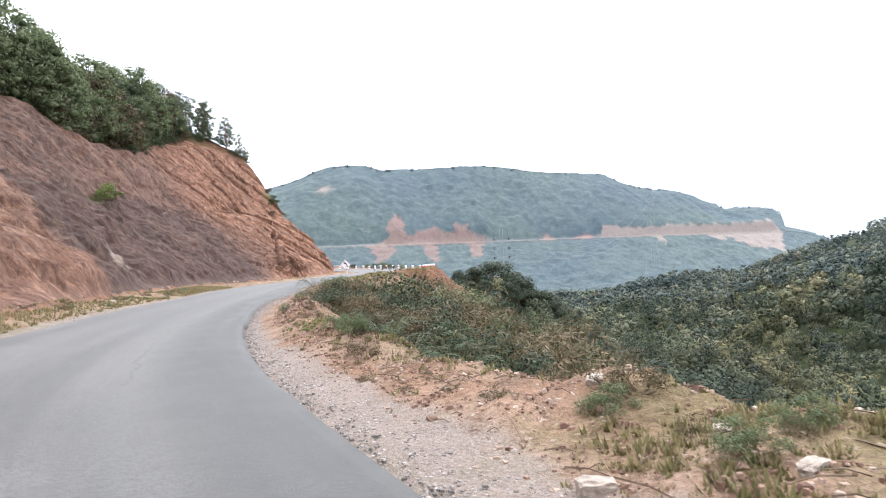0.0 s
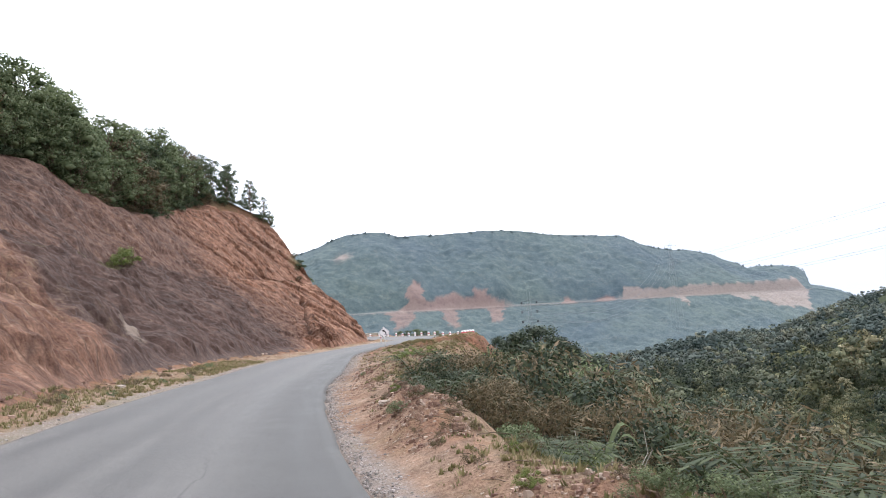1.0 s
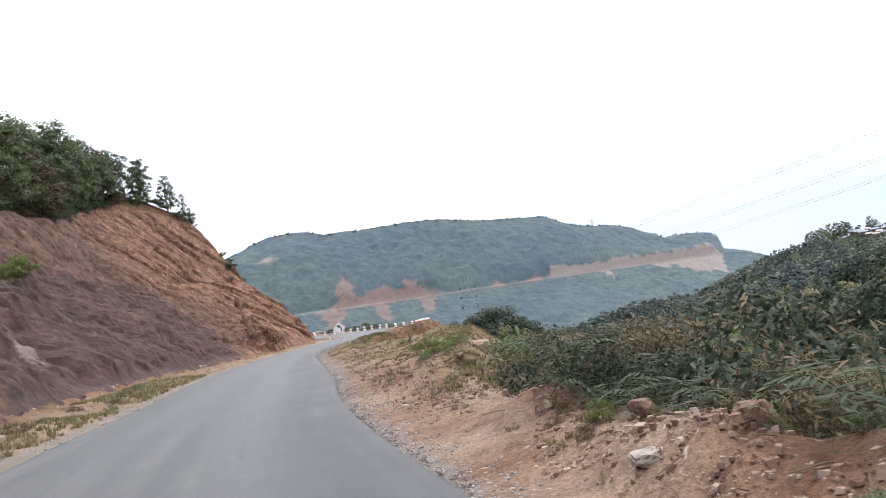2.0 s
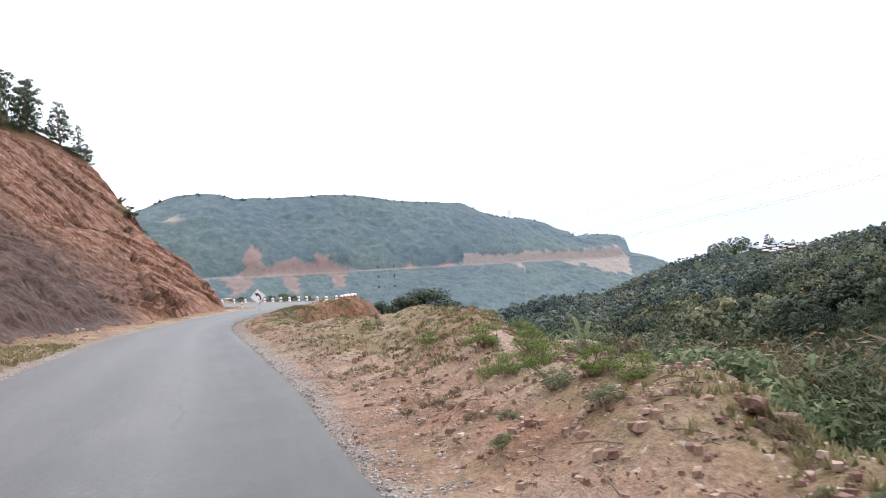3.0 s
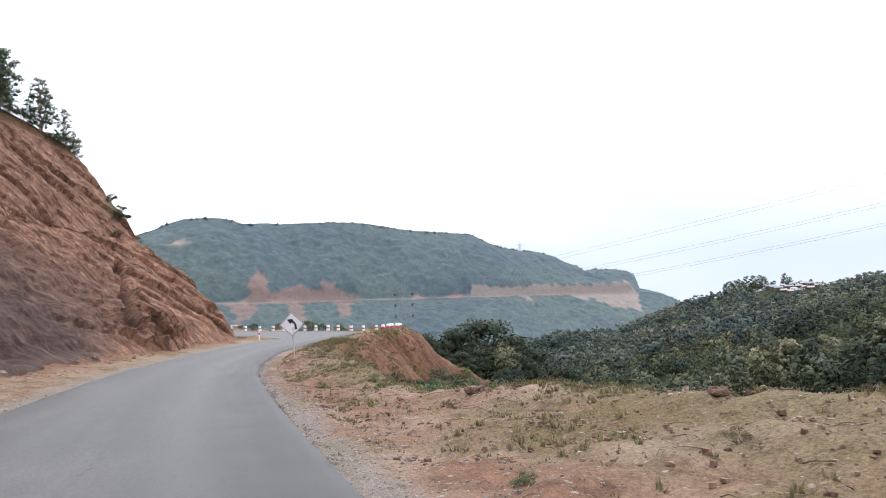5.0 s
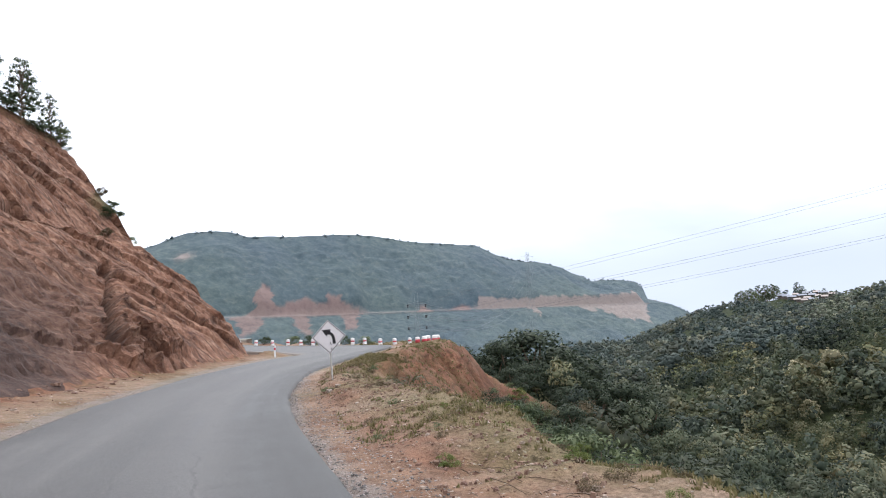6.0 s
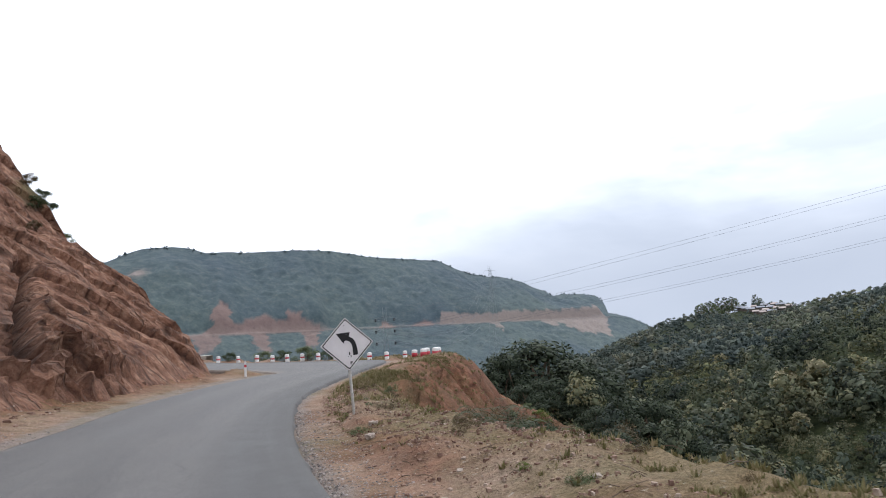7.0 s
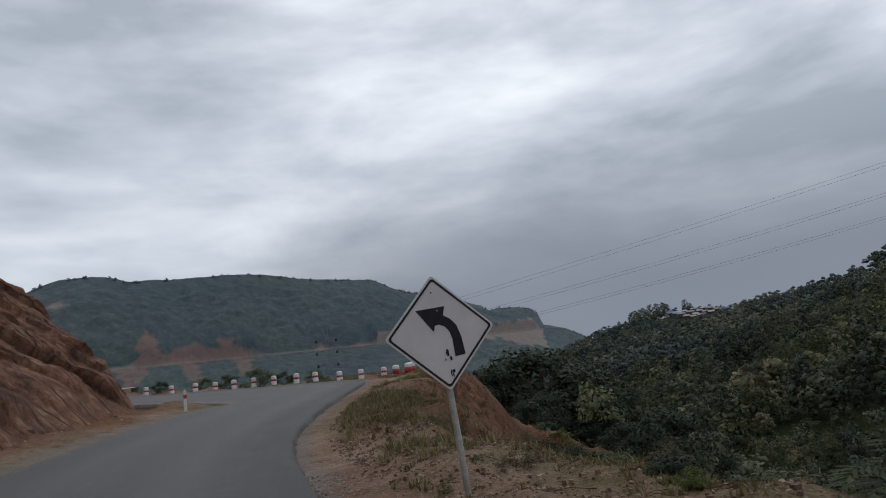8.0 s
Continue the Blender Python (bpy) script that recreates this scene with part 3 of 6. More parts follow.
def land(x, y):
    """Height of the ground, and its masks."""
    x, y = np.asarray(x, float), np.asarray(y, float)
    dr, ir = signed(RC, x, y)
    dl, il = signed(LC, x, y)
    right, left = -dr, dl
    yr, yl = RC[ir, 1], LC[il, 1]
    w = np.interp(yr, VERGE_Y, VERGE_W) * (1 + 0.13 * vnoise(yr * 0.45, 3.3))
    rz = road_z(yr)
    hump = np.interp(yr, HUMP_Y, HUMP_Z)
    q = np.clip(right / w, 0, 1)
    rough_n = fbm(x * 0.9, y * 0.9, 4, 0.62) * np.interp(yr, [8, 16, 34, 44, 56], [0.115, 0.16, 0.16, 0.13, 0.115]) + fbm(x * 0.33, y * 0.33, 2) * 0.13
    top = rz - 0.05 + hump * smooth(0.25, 0.85, q) + rough_n * smooth(0.5, 1.3, right)
    edge = rz - 0.05 + hump + rough_n
    over = np.clip(right - w, 0, None)
    steep = np.interp(yr, [66, 74, 80, 97, 104], [0.78, 0.85, 1.05, 1.1, 0.8])
    run_n = yr + 0.35 * over + 0.5 * vnoise(yr * 0.5, over * 0.4)
    gully_n = 0.8 * np.abs(vnoise(run_n * 0.8, over * 0.1)) + 0.75 * np.abs(vnoise(run_n * 1.9, over * 0.16)) + 0.3 * np.abs(vnoise(run_n * 3.6, over * 0.3))
    slope = edge + 1.1 * (gully_n - 0.55) * smooth(0.0, 1.2, over) * smooth(69, 75, yr) - steep * np.minimum(over, 3.5) - 0.66 * np.clip(over - 3.5, 0, 7.5) - 0.34 * np.clip(over - 11, 0, None) + fbm(x * 0.3, y * 0.3, 3) * 0.3 * smooth(0, 4, over)
    far = np.maximum(far_land(x, y), np.where(x > 20, spur_land(x, y), -99))
    zr = np.where(right < w, top, np.maximum(slope, far))
    # left: narrow verge, then the hill
    v1, i1 = signed(F1, x, y)
    v2, _ = signed(F2, x, y)
    wl = np.clip(left + np.clip(v1, None, 0), 0.4, None)
    lz = road_z(yl)
    ramp_l = np.clip(left / np.maximum(left - v1, 0.8), 0, 1)
    verge = lz - 0.05 + 0.33 * ramp_l + fbm(x * 0.8, y * 0.8, 3) * 0.05 * smooth(0.3, 1, left)
    crest = np.interp(F1[i1, 1], CREST_Y, CREST_V)
    hill = lz + face_height(v1, crest)
    bury = 1.3 * (1 - smooth(-0.6, 0.8, v1 - crest)) * smooth(0, 1.5, v1)
    back = road_z(100) + 2.5 * v2
    hill2 = np.minimum(hill - bury + fbm(x * 0.15, y * 0.15, 3) * 0.5 * smooth(0, 3, v1 - crest), back - 0.6)
    zl = np.where(v1 > 0, np.maximum(hill2, lz - 0.2), verge)
    zl = np.where((y > 125) & (v1 < 0), far, zl)
    on_left = left > 0
    z = np.where(on_left, zl, np.where(right > 0, zr, road_z(np.minimum(y, 125)) - 0.12))
    inside = (~on_left) & (right <= 0)
    z = np.where(inside, np.minimum(z, road_z(yr) - 0.1), z)
    gw = np.interp(yr, [-5, 6, 11, 17, 26, 33, 46, 54, 70], [1.0, 0.85, 0.5, 0.25, 0.2, 0.38, 0.5, 0.28, 0.25]) * (1 + 0.35 * vnoise(yr * 1.3, 5.5))
    masks = dict(
        darkened=np.where(on_left, 0, np.clip(1.0 - 1.15 * gully_n, 0, 1) * smooth(0.1, 0.9, over) * smooth(69, 75, yr)),
        gravel=np.where(on_left, smooth(0.9, 0.2, left), smooth(gw + 0.3, gw - 0.35, right)),
        red=np.where(on_left, smooth(-1.2, 0.2, v1) * 0.8, np.maximum(smooth(-1.2, 0.3, right - w) * smooth(9, 4, over) * smooth(68, 82, yr) * (0.68 + 0.32 * smooth(-0.4, 0.3, vnoise(x * 0.5, y * 0.35) + 0.5 * vnoise(x * 1.5, y * 1.1))), 0.5 * np.exp(-(((right - 1.1) / 0.4) ** 2)) * smooth(0.0, 0.4, vnoise(yr * 0.3, 7.7)))),
        grass=np.where(on_left, 0.42 + 0.1 * vnoise(x * 0.3, y * 0.3), (np.interp(yr, [0, 10, 22, 30, 36, 48, 62, 72], [0.16, 0.1, 0.06, 0.1, 0.18, 0.26, 0.26, 0.3]) + 0.34 * smooth(0.9, 2.2, right) + 0.3 * vnoise(x * 0.35, y * 0.35) + 0.12 * vnoise(x * 1.3, y * 1.3)) * (1 - 0.4 * smooth(-1, 0, right - w) * smooth(70, 84, yr))),
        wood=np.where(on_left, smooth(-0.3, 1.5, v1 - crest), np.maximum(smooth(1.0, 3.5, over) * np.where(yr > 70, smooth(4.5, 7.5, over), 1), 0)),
    )
    return z, masks


def spread(core, step, reach, growth=1.12):
    """Grid lines: even within the core, then wider and wider out to the reach."""
    lines = list(np.arange(core[0], core[1], step))
    out, d, p = [], step, lines[-1]
    while p < reach[1]:
        d *= growth
        p += d
        out.append(p)
    low, d, p = [], step, lines[0]
    while p > reach[0]:
        d *= growth
        p -= d
        low.append(p)
    return np.array(low[::-1] + lines + out)


gx = spread((-20, 10), 0.24, (-900, 2400), 1.075)
gy = spread((-2, 100), 0.3, (-400, 2600), 1.075)
GX, GY = np.meshgrid(gx, gy, indexing="ij")
GZ, masks = land(GX, GY)
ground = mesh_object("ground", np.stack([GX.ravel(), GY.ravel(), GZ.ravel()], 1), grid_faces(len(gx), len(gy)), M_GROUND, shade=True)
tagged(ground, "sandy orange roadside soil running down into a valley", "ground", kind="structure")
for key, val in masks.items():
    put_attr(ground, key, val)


def ground_z(x, y):
    return land(np.array([x], float), np.array([y], float))[0][0]


# the road
nu, nv = len(RC), 15
road_v, lane, dust, rim, across, run = [], [], [], [], [], []
road_len = np.cumsum(np.r_[0, np.hypot(*np.diff((RC + LC) / 2, axis=0).T)])
for i in range(nu):
    for j in range(nv):
        f = (0.0, 0.012, 0.04, 0.1, 0.2, 0.3, 0.4, 0.5, 0.6, 0.7, 0.8, 0.9, 0.96, 0.988, 1.0)[j]
        p = RC[i] * (1 - f) + LC[i] * f
        if j in (0, 14):
            d = (RC[i] - LC[i]) / np.hypot(*(RC[i] - LC[i]))
            p = p + d * (0.13 * vnoise(i * 0.9 + j * 7, 0.5) + 0.05 * vnoise(i * 3.1, j + 2.0)) * (1 if j == 0 else -1)
        z = road_z(min(RC[i][1], 125) * (1 - f) + LC[i][1] * f) + 0.03 - 0.05 * abs(f - 0.5) ** 2 - (0.16 if j in (0, 14) else 0)
        road_v.append((p[0], p[1], z))
        lane.append(math.exp(-((f - 0.3) / 0.09) ** 2) + math.exp(-((f - 0.68) / 0.09) ** 2))
        dust.append(max(smooth(0.93, 1.02, f), smooth(0.05, -0.02, f)) * 0.6 + (0.35 * smooth(86, 90, p[1]) * smooth(0.75, 1.0, f)))
        rim.append(smooth(0.3, 0.12, f))
        across.append(f)
        run.append(road_len[i])
road = mesh_object("road", road_v, grid_faces(nu, nv), M_ASPHALT, shade=True)
tagged(road, "worn grey asphalt road bending left with ragged edges", "road", kind="structure")
for key, val in (("lane", lane), ("dust", dust), ("rim", rim), ("across", across), ("run", run)):
    put_attr(road, key, val)

# the cut in the hillside
us = np.cumsum(np.r_[0, np.hypot(*np.diff(F1, axis=0).T)])
su = np.arange(us[-1] * 0.12, us[-1] * 0.86, 0.15)
CU = np.stack([np.interp(su, us, F1[:, 0]), np.interp(su, us, F1[:, 1])], 1)
ct = np.gradient(CU, axis=0)
ct /= np.hypot(ct[:, 0], ct[:, 1])[:, None]
for k in range(40):
    ct[1:-1] = (ct[:-2] + ct[1:-1] * 2 + ct[2:]) / 4
cn = np.stack([-ct[:, 1], ct[:, 0]], 1)
sv = np.r_[np.arange(-0.9, 0, 0.3), np.arange(0, 26.0, 0.15)]
SU, SV = np.meshgrid(su, sv, indexing="ij")
foot_y = np.repeat(CU[:, 1:2], len(sv), 1)
crest = np.interp(foot_y, CREST_Y, CREST_V) + 0.7 * vnoise(SU * 0.35, 9.1)
zf = face_height(SV, crest) + road_z(foot_y) * (1 - smooth(80, 100, foot_y)) + 0.25 * smooth(80, 100, foot_y)
zf = np.where(SV < 0, zf - 0.5 * -SV, zf)
lean = SU - SV * 0.2
ridges = np.abs(vnoise(lean * 0.75, SV * 0.06)) * 0.55 + np.abs(vnoise(lean * 2.1 + 5, SV * 0.13)) * 0.3
seam = np.interp(SV, [0, 1.2, 5.8, 10, 15.8, 20], [72, 74.6, 77.3, 76.6, 81, 82.5])
clef_y = np.interp(SV, [0, 1.4, 4.5, 7.4, 9, 11], [74, 76, 81.6, 85.5, 80, 76.6])
blocky = 0.5 * smooth(-2.5, 2.5, foot_y - seam) + 0.5 * smooth(-1.2, 1.2, foot_y - clef_y)
d1, d2 = SU * 0.75 + SV * 0.55, SU * 0.5 - SV * 0.85
frac = (1 - np.abs(vnoise(d1 * 0.8, d2 * 0.16))) ** 7 + 0.7 * (1 - np.abs(vnoise(d2 * 1.3 + 9, d1 * 0.35))) ** 9 + 0.6 * (1 - np.abs(vnoise(d1 * 2.3 + 4, d2 * 0.4))) ** 8
ridges = ridges * (1 - 0.45 * blocky) + np.abs(vnoise(lean * 4.6 + 3, SV * 0.3)) * 0.07 * (1 - blocky) + frac * 0.42 * blocky


def facets(u, v, size, tall, seed):
    """Broken rock: cells that each stand out and tilt in their own way."""
    r = np.random.RandomState(seed)
    a, b = (u / size).ravel(), (v / tall).ravel()
    ga, gb = np.floor(a).astype(int), np.floor(b).astype(int)
    jit, best, val = r.rand(4, 512, 128), np.full(a.shape, 9e9), np.zeros(a.shape)
    for da in (-1, 0, 1):
        for db in (-1, 0, 1):
            i, j = (ga + da) % 512, (gb + db) % 128
            pa, pb = ga + da + jit[0, i, j], gb + db + jit[1, i, j]
            d = (a - pa) ** 2 + (b - pb) ** 2
            h = jit[2, i, j] - 0.5 + (a - pa) * (jit[3, i, j] - 0.5) * 1.2 + (b - pb) * (jit[2, j, i % 128] - 0.7) * 0.9
            val, best = np.where(d < best, h, val), np.minimum(d, best)
    return val.reshape(u.shape)


skew = SU + 0.35 * SV + 0.25 * vnoise(SU * 1.1, SV * 1.1)
slant = SU + 0.22 * SV + 0.3 * vnoise(SU * 0.6, SV * 0.35)
broken = facets(slant, SV, 2.0, 7.5, 31) * 0.75 + facets(slant + 3, SV + 1, 0.85, 3.4, 32) * 0.42 + facets(skew, SV, 0.42, 1.0, 33) * 0.16
swale = (1 - np.abs(vnoise((SU - 0.55 * SV) * 0.17 + 3.3, SV * 0.03))) ** 3
ledge_n = np.abs(vnoise((SU * 0.8 + SV * 0.75) * 0.55, (SV - SU) * 0.1))
ridges = ridges * (1 - 0.95 * blocky) * 0.22 - broken * (0.16 + 0.46 * blocky) + 0.55 * swale * (1 - blocky) + blocky * (0.25 * (1 - ledge_n) ** 10 + fbm(SU * 1.4, SV * 1.4, 4, 0.65) * 0.05)
block = (fbm(SU * 0.22, SV * 0.22, 3) * 0.5 + fbm(SU * 0.9, SV * 0.7, 4, 0.62) * 0.24) * (1 - 0.75 * blocky)
# the cleft; its shade is also put into the colour below
s_of_y = lambda yy: np.interp(yy, CU[:, 1], su)
cl_s = np.interp(SV, [1.4, 4.5, 7.4], [s_of_y(77.4), s_of_y(82.3), s_of_y(86.6)])
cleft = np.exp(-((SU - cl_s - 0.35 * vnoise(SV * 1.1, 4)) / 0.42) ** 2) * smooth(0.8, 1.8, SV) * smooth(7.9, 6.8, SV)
rock = np.exp(-(((SU - s_of_y(79.0)) / 2.6) ** 2 + ((SV - 1.5) / 1.8) ** 2))
push = (block - ridges + 0.35) * smooth(0, 1.2, SV) * smooth(0.2, -0.8, SV - crest) - 2.3 * cleft + rock * (0.35 + 1.1 * facets(SU, SV, 0.9, 0.8, 41) + 0.4 * facets(SU, SV, 0.35, 0.35, 42))
notch = np.exp(-(((SU - s_of_y(86)) / 1.3) ** 2 + ((SV - 12.1) / 0.9) ** 2))
scoop = 0.7 * np.exp(-(((SU - s_of_y(92)) / 5) ** 2 + ((SV - 12.5) / 2) ** 2)) + 1.1 * notch
push = push - scoop
nxy = np.repeat(cn[:, None, :], len(sv), 1)
px = CU[:, None, 0] + nxy[..., 0] * (SV - push * 0.65)
py = CU[:, None, 1] + nxy[..., 1] * (SV - push * 0.65)
pz = zf + push * 0.7
v2, _ = signed(F2, px, py)
back = road_z(100) + 2.5 * v2 + fbm(SU * 0.5, SV * 0.4, 3) * 0.5
pz = np.where(foot_y > 84, np.minimum(pz, back), pz)
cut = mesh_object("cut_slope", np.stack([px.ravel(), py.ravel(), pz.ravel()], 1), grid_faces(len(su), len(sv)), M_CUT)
tagged(cut, "steep bare cut of dark purple and orange clay beside the road", "cut slope", kind="structure")
warm = np.maximum(0.62 * smooth(-5, 4, foot_y - seam) + 0.4 * smooth(-1.5, 1.5, foot_y - clef_y), 0.56 * smooth(1.2, -1.2, foot_y - np.interp(SV, [0, 4, 7, 10, 12], [31, 37.5, 40, 42.5, 43])) * smooth(11.5, 10.5, SV))
warm = np.maximum(warm, (0.3 + 0.16 * vnoise(SU * 0.12, 4.4)) * smooth(10.5, 13, SV))
put_attr(cut, "warm", warm)
# shade of cleft, notch and ledge put into colour, with dark rills and rock
put_attr(cut, "darkened", np.clip(ridges * 1.2 - 0.3, 0, 1) * 0.7 * (1 - blocky) + 1.8 * cleft + 1.2 * notch + 0.35 * blocky * np.clip(frac - 0.5, 0, 1) + 0.9 * np.exp(-((SV - 11.25) / 0.22) ** 2) * smooth(-0.2, 0.3, vnoise(SU * 0.4, 6.1)) + 0.55 * rock)
scree = np.exp(-((foot_y - 38.8 - 0.88 * SV) / 0.9) ** 2) * smooth(1, 2, SV) * smooth(10.5, 9.5, SV) * (0.5 + 0.5 * vnoise(SV * 0.7, 2.2))
# first term puts light on the ledge lip into the colour; others pale soil
put_attr(cut, "pale", 0.5 * np.exp(-((SV - 10.75 - 0.25 * vnoise(SU * 0.3, 3)) / 0.2) ** 2) * smooth(-0.5, 0.2, vnoise(SU * 0.25, 8.8)) + 0.8 * scree + 0.2 * np.exp(-((foot_y - np.interp(SV, [0, 5, 8], [60, 69, 73])) / 1.6) ** 2) * smooth(8, 6, SV) + 0.42 * np.exp(-(((SU - s_of_y(93)) / 8) ** 2 + ((SV - 17) / 3.5) ** 2)))
put_attr(cut, "green", 0.62 * np.exp(-((SV - 11.0) / 0.7) ** 2) * smooth(0.0, 0.5, vnoise(SU * 0.2, 1.7)) + 0.75 * np.exp(-(((SU - s_of_y(98)) / 3) ** 2 + ((SV - 14.5) / 1.3) ** 2)) + 0.34 * smooth(44, 40, foot_y) * smooth(0.5, 2.5, SV))
put_attr(cut, "along", SU - SV * 0.3)
put_attr(cut, "upward", SV)
cut_points = np.stack([px, py, pz], -1)


def on_cut(yfoot, v):
    i, j = int(np.argmin(np.abs(CU[:, 1] - yfoot))), int(np.argmin(np.abs(sv - v)))
    return cut_points[i, j]


# the mountain across the valley
SKY_X = [-520, -400, -300, -220, -190, -154, -112, -60, 15, 97, 151, 231, 305, 380, 425, 475, 536, 590, 689, 760, 825, 850, 858, 930, 1002, 1076, 1200, 1350]
SKY_Z = [60, 95, 125, 150, 161, 177, 181, 173, 174, 180, 182, 171, 170, 168, 150, 137, 135, 125, 91, 93, 89, 74, 46, 34, 8, -24, -45, -50]
mu, mc = np.linspace(-520, 1350, 620), np.r_[np.linspace(860, 1085, 70), np.linspace(1088, 1116, 26), np.linspace(1120, 1300, 66), np.linspace(1310, 1500, 14)]
MU, MC = np.meshgrid(mu, mc, indexing="ij")
END = MU + np.clip(1300 - MC, 0, 260) * 0.62 * smooth(430, 700, MU)
zc = np.interp(END, SKY_X, SKY_Z) + 4  + fbm(MU / 30, MU * 0 + 2, 2) * 1.5
zb = np.minimum(34, zc - 14)
bay = fbm(MU / 130, MU * 0 + 8.5, 2) * 26 * smooth(1300, 1200, MC)
c = MC + bay
wall = np.interp(MU, [-110, -60, -40, -5, 30, 110, 125, 300, 322, 420, 560, 712, 732, 870], [2, 5, 22, 8, 20, 20, 4, 4, 18, 16, 20, 22, 0, 0])
low = -48 + (zb + 46) * np.clip((c - 880) / 210, 0, 1) ** 1.15
up = zb + wall + (zc - zb - wall) * np.clip((c - 1108) / 192, 0, 1) ** 0.8
mz = np.where(c < 1090, low, np.where(c < 1099, zb, np.where(c < 1108, zb + wall * (c - 1099) / 9, up)))
gully = (np.abs(vnoise(MU / 34 + c / 160, c / 300)) - 0.4) * 6 + fbm(MU / 16, c / 16, 4, 0.6) * 2.4
mz = mz + gully * smooth(0, 40, np.abs(c - 1098)) * smooth(1300, 1230, c) * (1 - 0.8 * smooth(800, 860, END))
mz = np.where(MC > 1300, zc - (MC - 1300) * 0.5, mz)
my = MC + 0.39 * MU
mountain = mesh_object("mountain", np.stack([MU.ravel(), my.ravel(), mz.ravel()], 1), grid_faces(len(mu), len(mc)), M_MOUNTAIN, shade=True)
tagged(mountain, "long green wooded mountain with a road cut across", "mountain", kind="structure")
bench = np.exp(-((c - 1097) / 7) ** 2) * smooth(870, 850, END)
jx = MU + 6 * vnoise(MU / 14, c / 9) + 3 * vnoise(MU / 5, c / 4)
up_h, down_h = mz - zb, zb - mz
jag = 1 + 0.22 * vnoise(MU / 9, 3.3) + 0.07 * vnoise(MU / 3, 8.1)


def scar(xs, tops, height):
    top = np.interp(jx, xs, tops) * jag
    return smooth(-3, 1, height) * smooth(3.5, -3.5, height - top) * (top > 0.5) * (c < 1290)


soil = np.maximum(scar([-62, -50, -45, -28, -24, -14, 0, 20, 32, 40, 55, 62, 74, 80, 100, 110, 205, 212, 226, 235, 262, 290, 305], [0, 10, 46, 44, 16, 14, 18, 25, 24, 18, 22, 34, 30, 20, 14, 0, 0, 10, 10, 0, 0, 8, 0], up_h),
                  0.85 * scar([-74, -62, -44, -36, 2, 9, 24, 31, 60, 76, 83, 96, 102], [0, 26, 24, 0, 0, 22, 28, 0, 0, 0, 24, 26, 0], down_h))
pale = np.maximum(bench * 0.7, scar([314, 322, 420, 450, 560, 640, 690, 716, 728], [0, 20, 17, 19, 19, 21, 24, 30, 0], up_h))
pale = np.maximum(pale, 0.9 * scar([418, 430, 436, 450, 540, 560, 580, 600, 630, 670, 690, 712, 724], [0, 22, 0, 0, 0, 16, 6, 22, 30, 40, 26, 12, 0], down_h))
slide = np.exp(-((MU - (876 + (1290 - c) * 0.34)) / 8) ** 2) * smooth(1180, 1205, c) * smooth(1300, 1285, c) + 0.9 * np.exp(-(((MU + 150) / 14) ** 2 + ((c - 1225) / 12) ** 2))
put_attr(mountain, "soil", np.clip(soil, 0, 1))
put_attr(mountain, "pale", np.clip(pale * 0.9 + slide, 0, 1))


# ---- plants: how they are made ----
def unit(v):
    return v / np.maximum(np.linalg.norm(v, axis=-1, keepdims=True), 1e-9)


def cards(c, n, length, width, rng):
    """Leaves: a kite-shaped face at each place c, facing n."""
    n = unit(n)
    t = unit(np.cross(n, rng.normal(size=n.shape)))
    b = np.cross(n, t)
    length, width = np.reshape(length, (-1, 1)), np.reshape(width, (-1, 1))
    v = np.stack([c - t * length / 2, c - b * width / 2 + t * length * 0.06, c + t * length / 2, c + b * width / 2 + t * length * 0.06], 1).reshape(-1, 3)
    return v, np.arange(len(v)).reshape(-1, 4)


def crown(rng, clumps, per, length, width, shell=0.6, loose=0.55):
    """Leaves over a set of clumps (x, y, z, radius, height radius), and the way each faces the sky."""
    cs, ns, ds = [], [], []
    for x, y, z, r, h in clumps:
        d = unit(rng.normal(size=(per, 3)))
        d[:, 2] = np.where(d[:, 2] < -0.35, -d[:, 2], d[:, 2])
        f = (shell + (1.08 - shell) * rng.rand(per, 1) ** 0.6)
        cs.append(np.array([x, y, z]) + d * f * np.array([r, r, h]))
        ns.append(d + rng.normal(size=d.shape) * loose + np.array([0, 0, 0.25]))
        ds.append(d)
    c, n, d = np.vstack(cs), np.vstack(ns), np.vstack(ds)
    k = 0.7 + 0.6 * rng.rand(len(c))
    v, f = cards(c, n, length * k, width * k, rng)
    return v, f, np.repeat(unit(n) * 0.55 + d * 0.6 + np.array([0, 0, 0.15]), 4, axis=0)


PHI = (1 + 5**0.5) / 2
ICO_V = unit(np.array([(-1, PHI, 0), (1, PHI, 0), (-1, -PHI, 0), (1, -PHI, 0), (0, -1, PHI), (0, 1, PHI), (0, -1, -PHI), (0, 1, -PHI), (PHI, 0, -1), (PHI, 0, 1), (-PHI, 0, -1), (-PHI, 0, 1)], float))
ICO_F = np.array([(0, 11, 5), (0, 5, 1), (0, 1, 7), (0, 7, 10), (0, 10, 11), (1, 5, 9), (5, 11, 4), (11, 10, 2), (10, 7, 6), (7, 1, 8), (3, 9, 4), (3, 4, 2), (3, 2, 6), (3, 6, 8), (3, 8, 9), (4, 9, 5), (2, 4, 11), (6, 2, 10), (8, 6, 7), (9, 8, 1)])


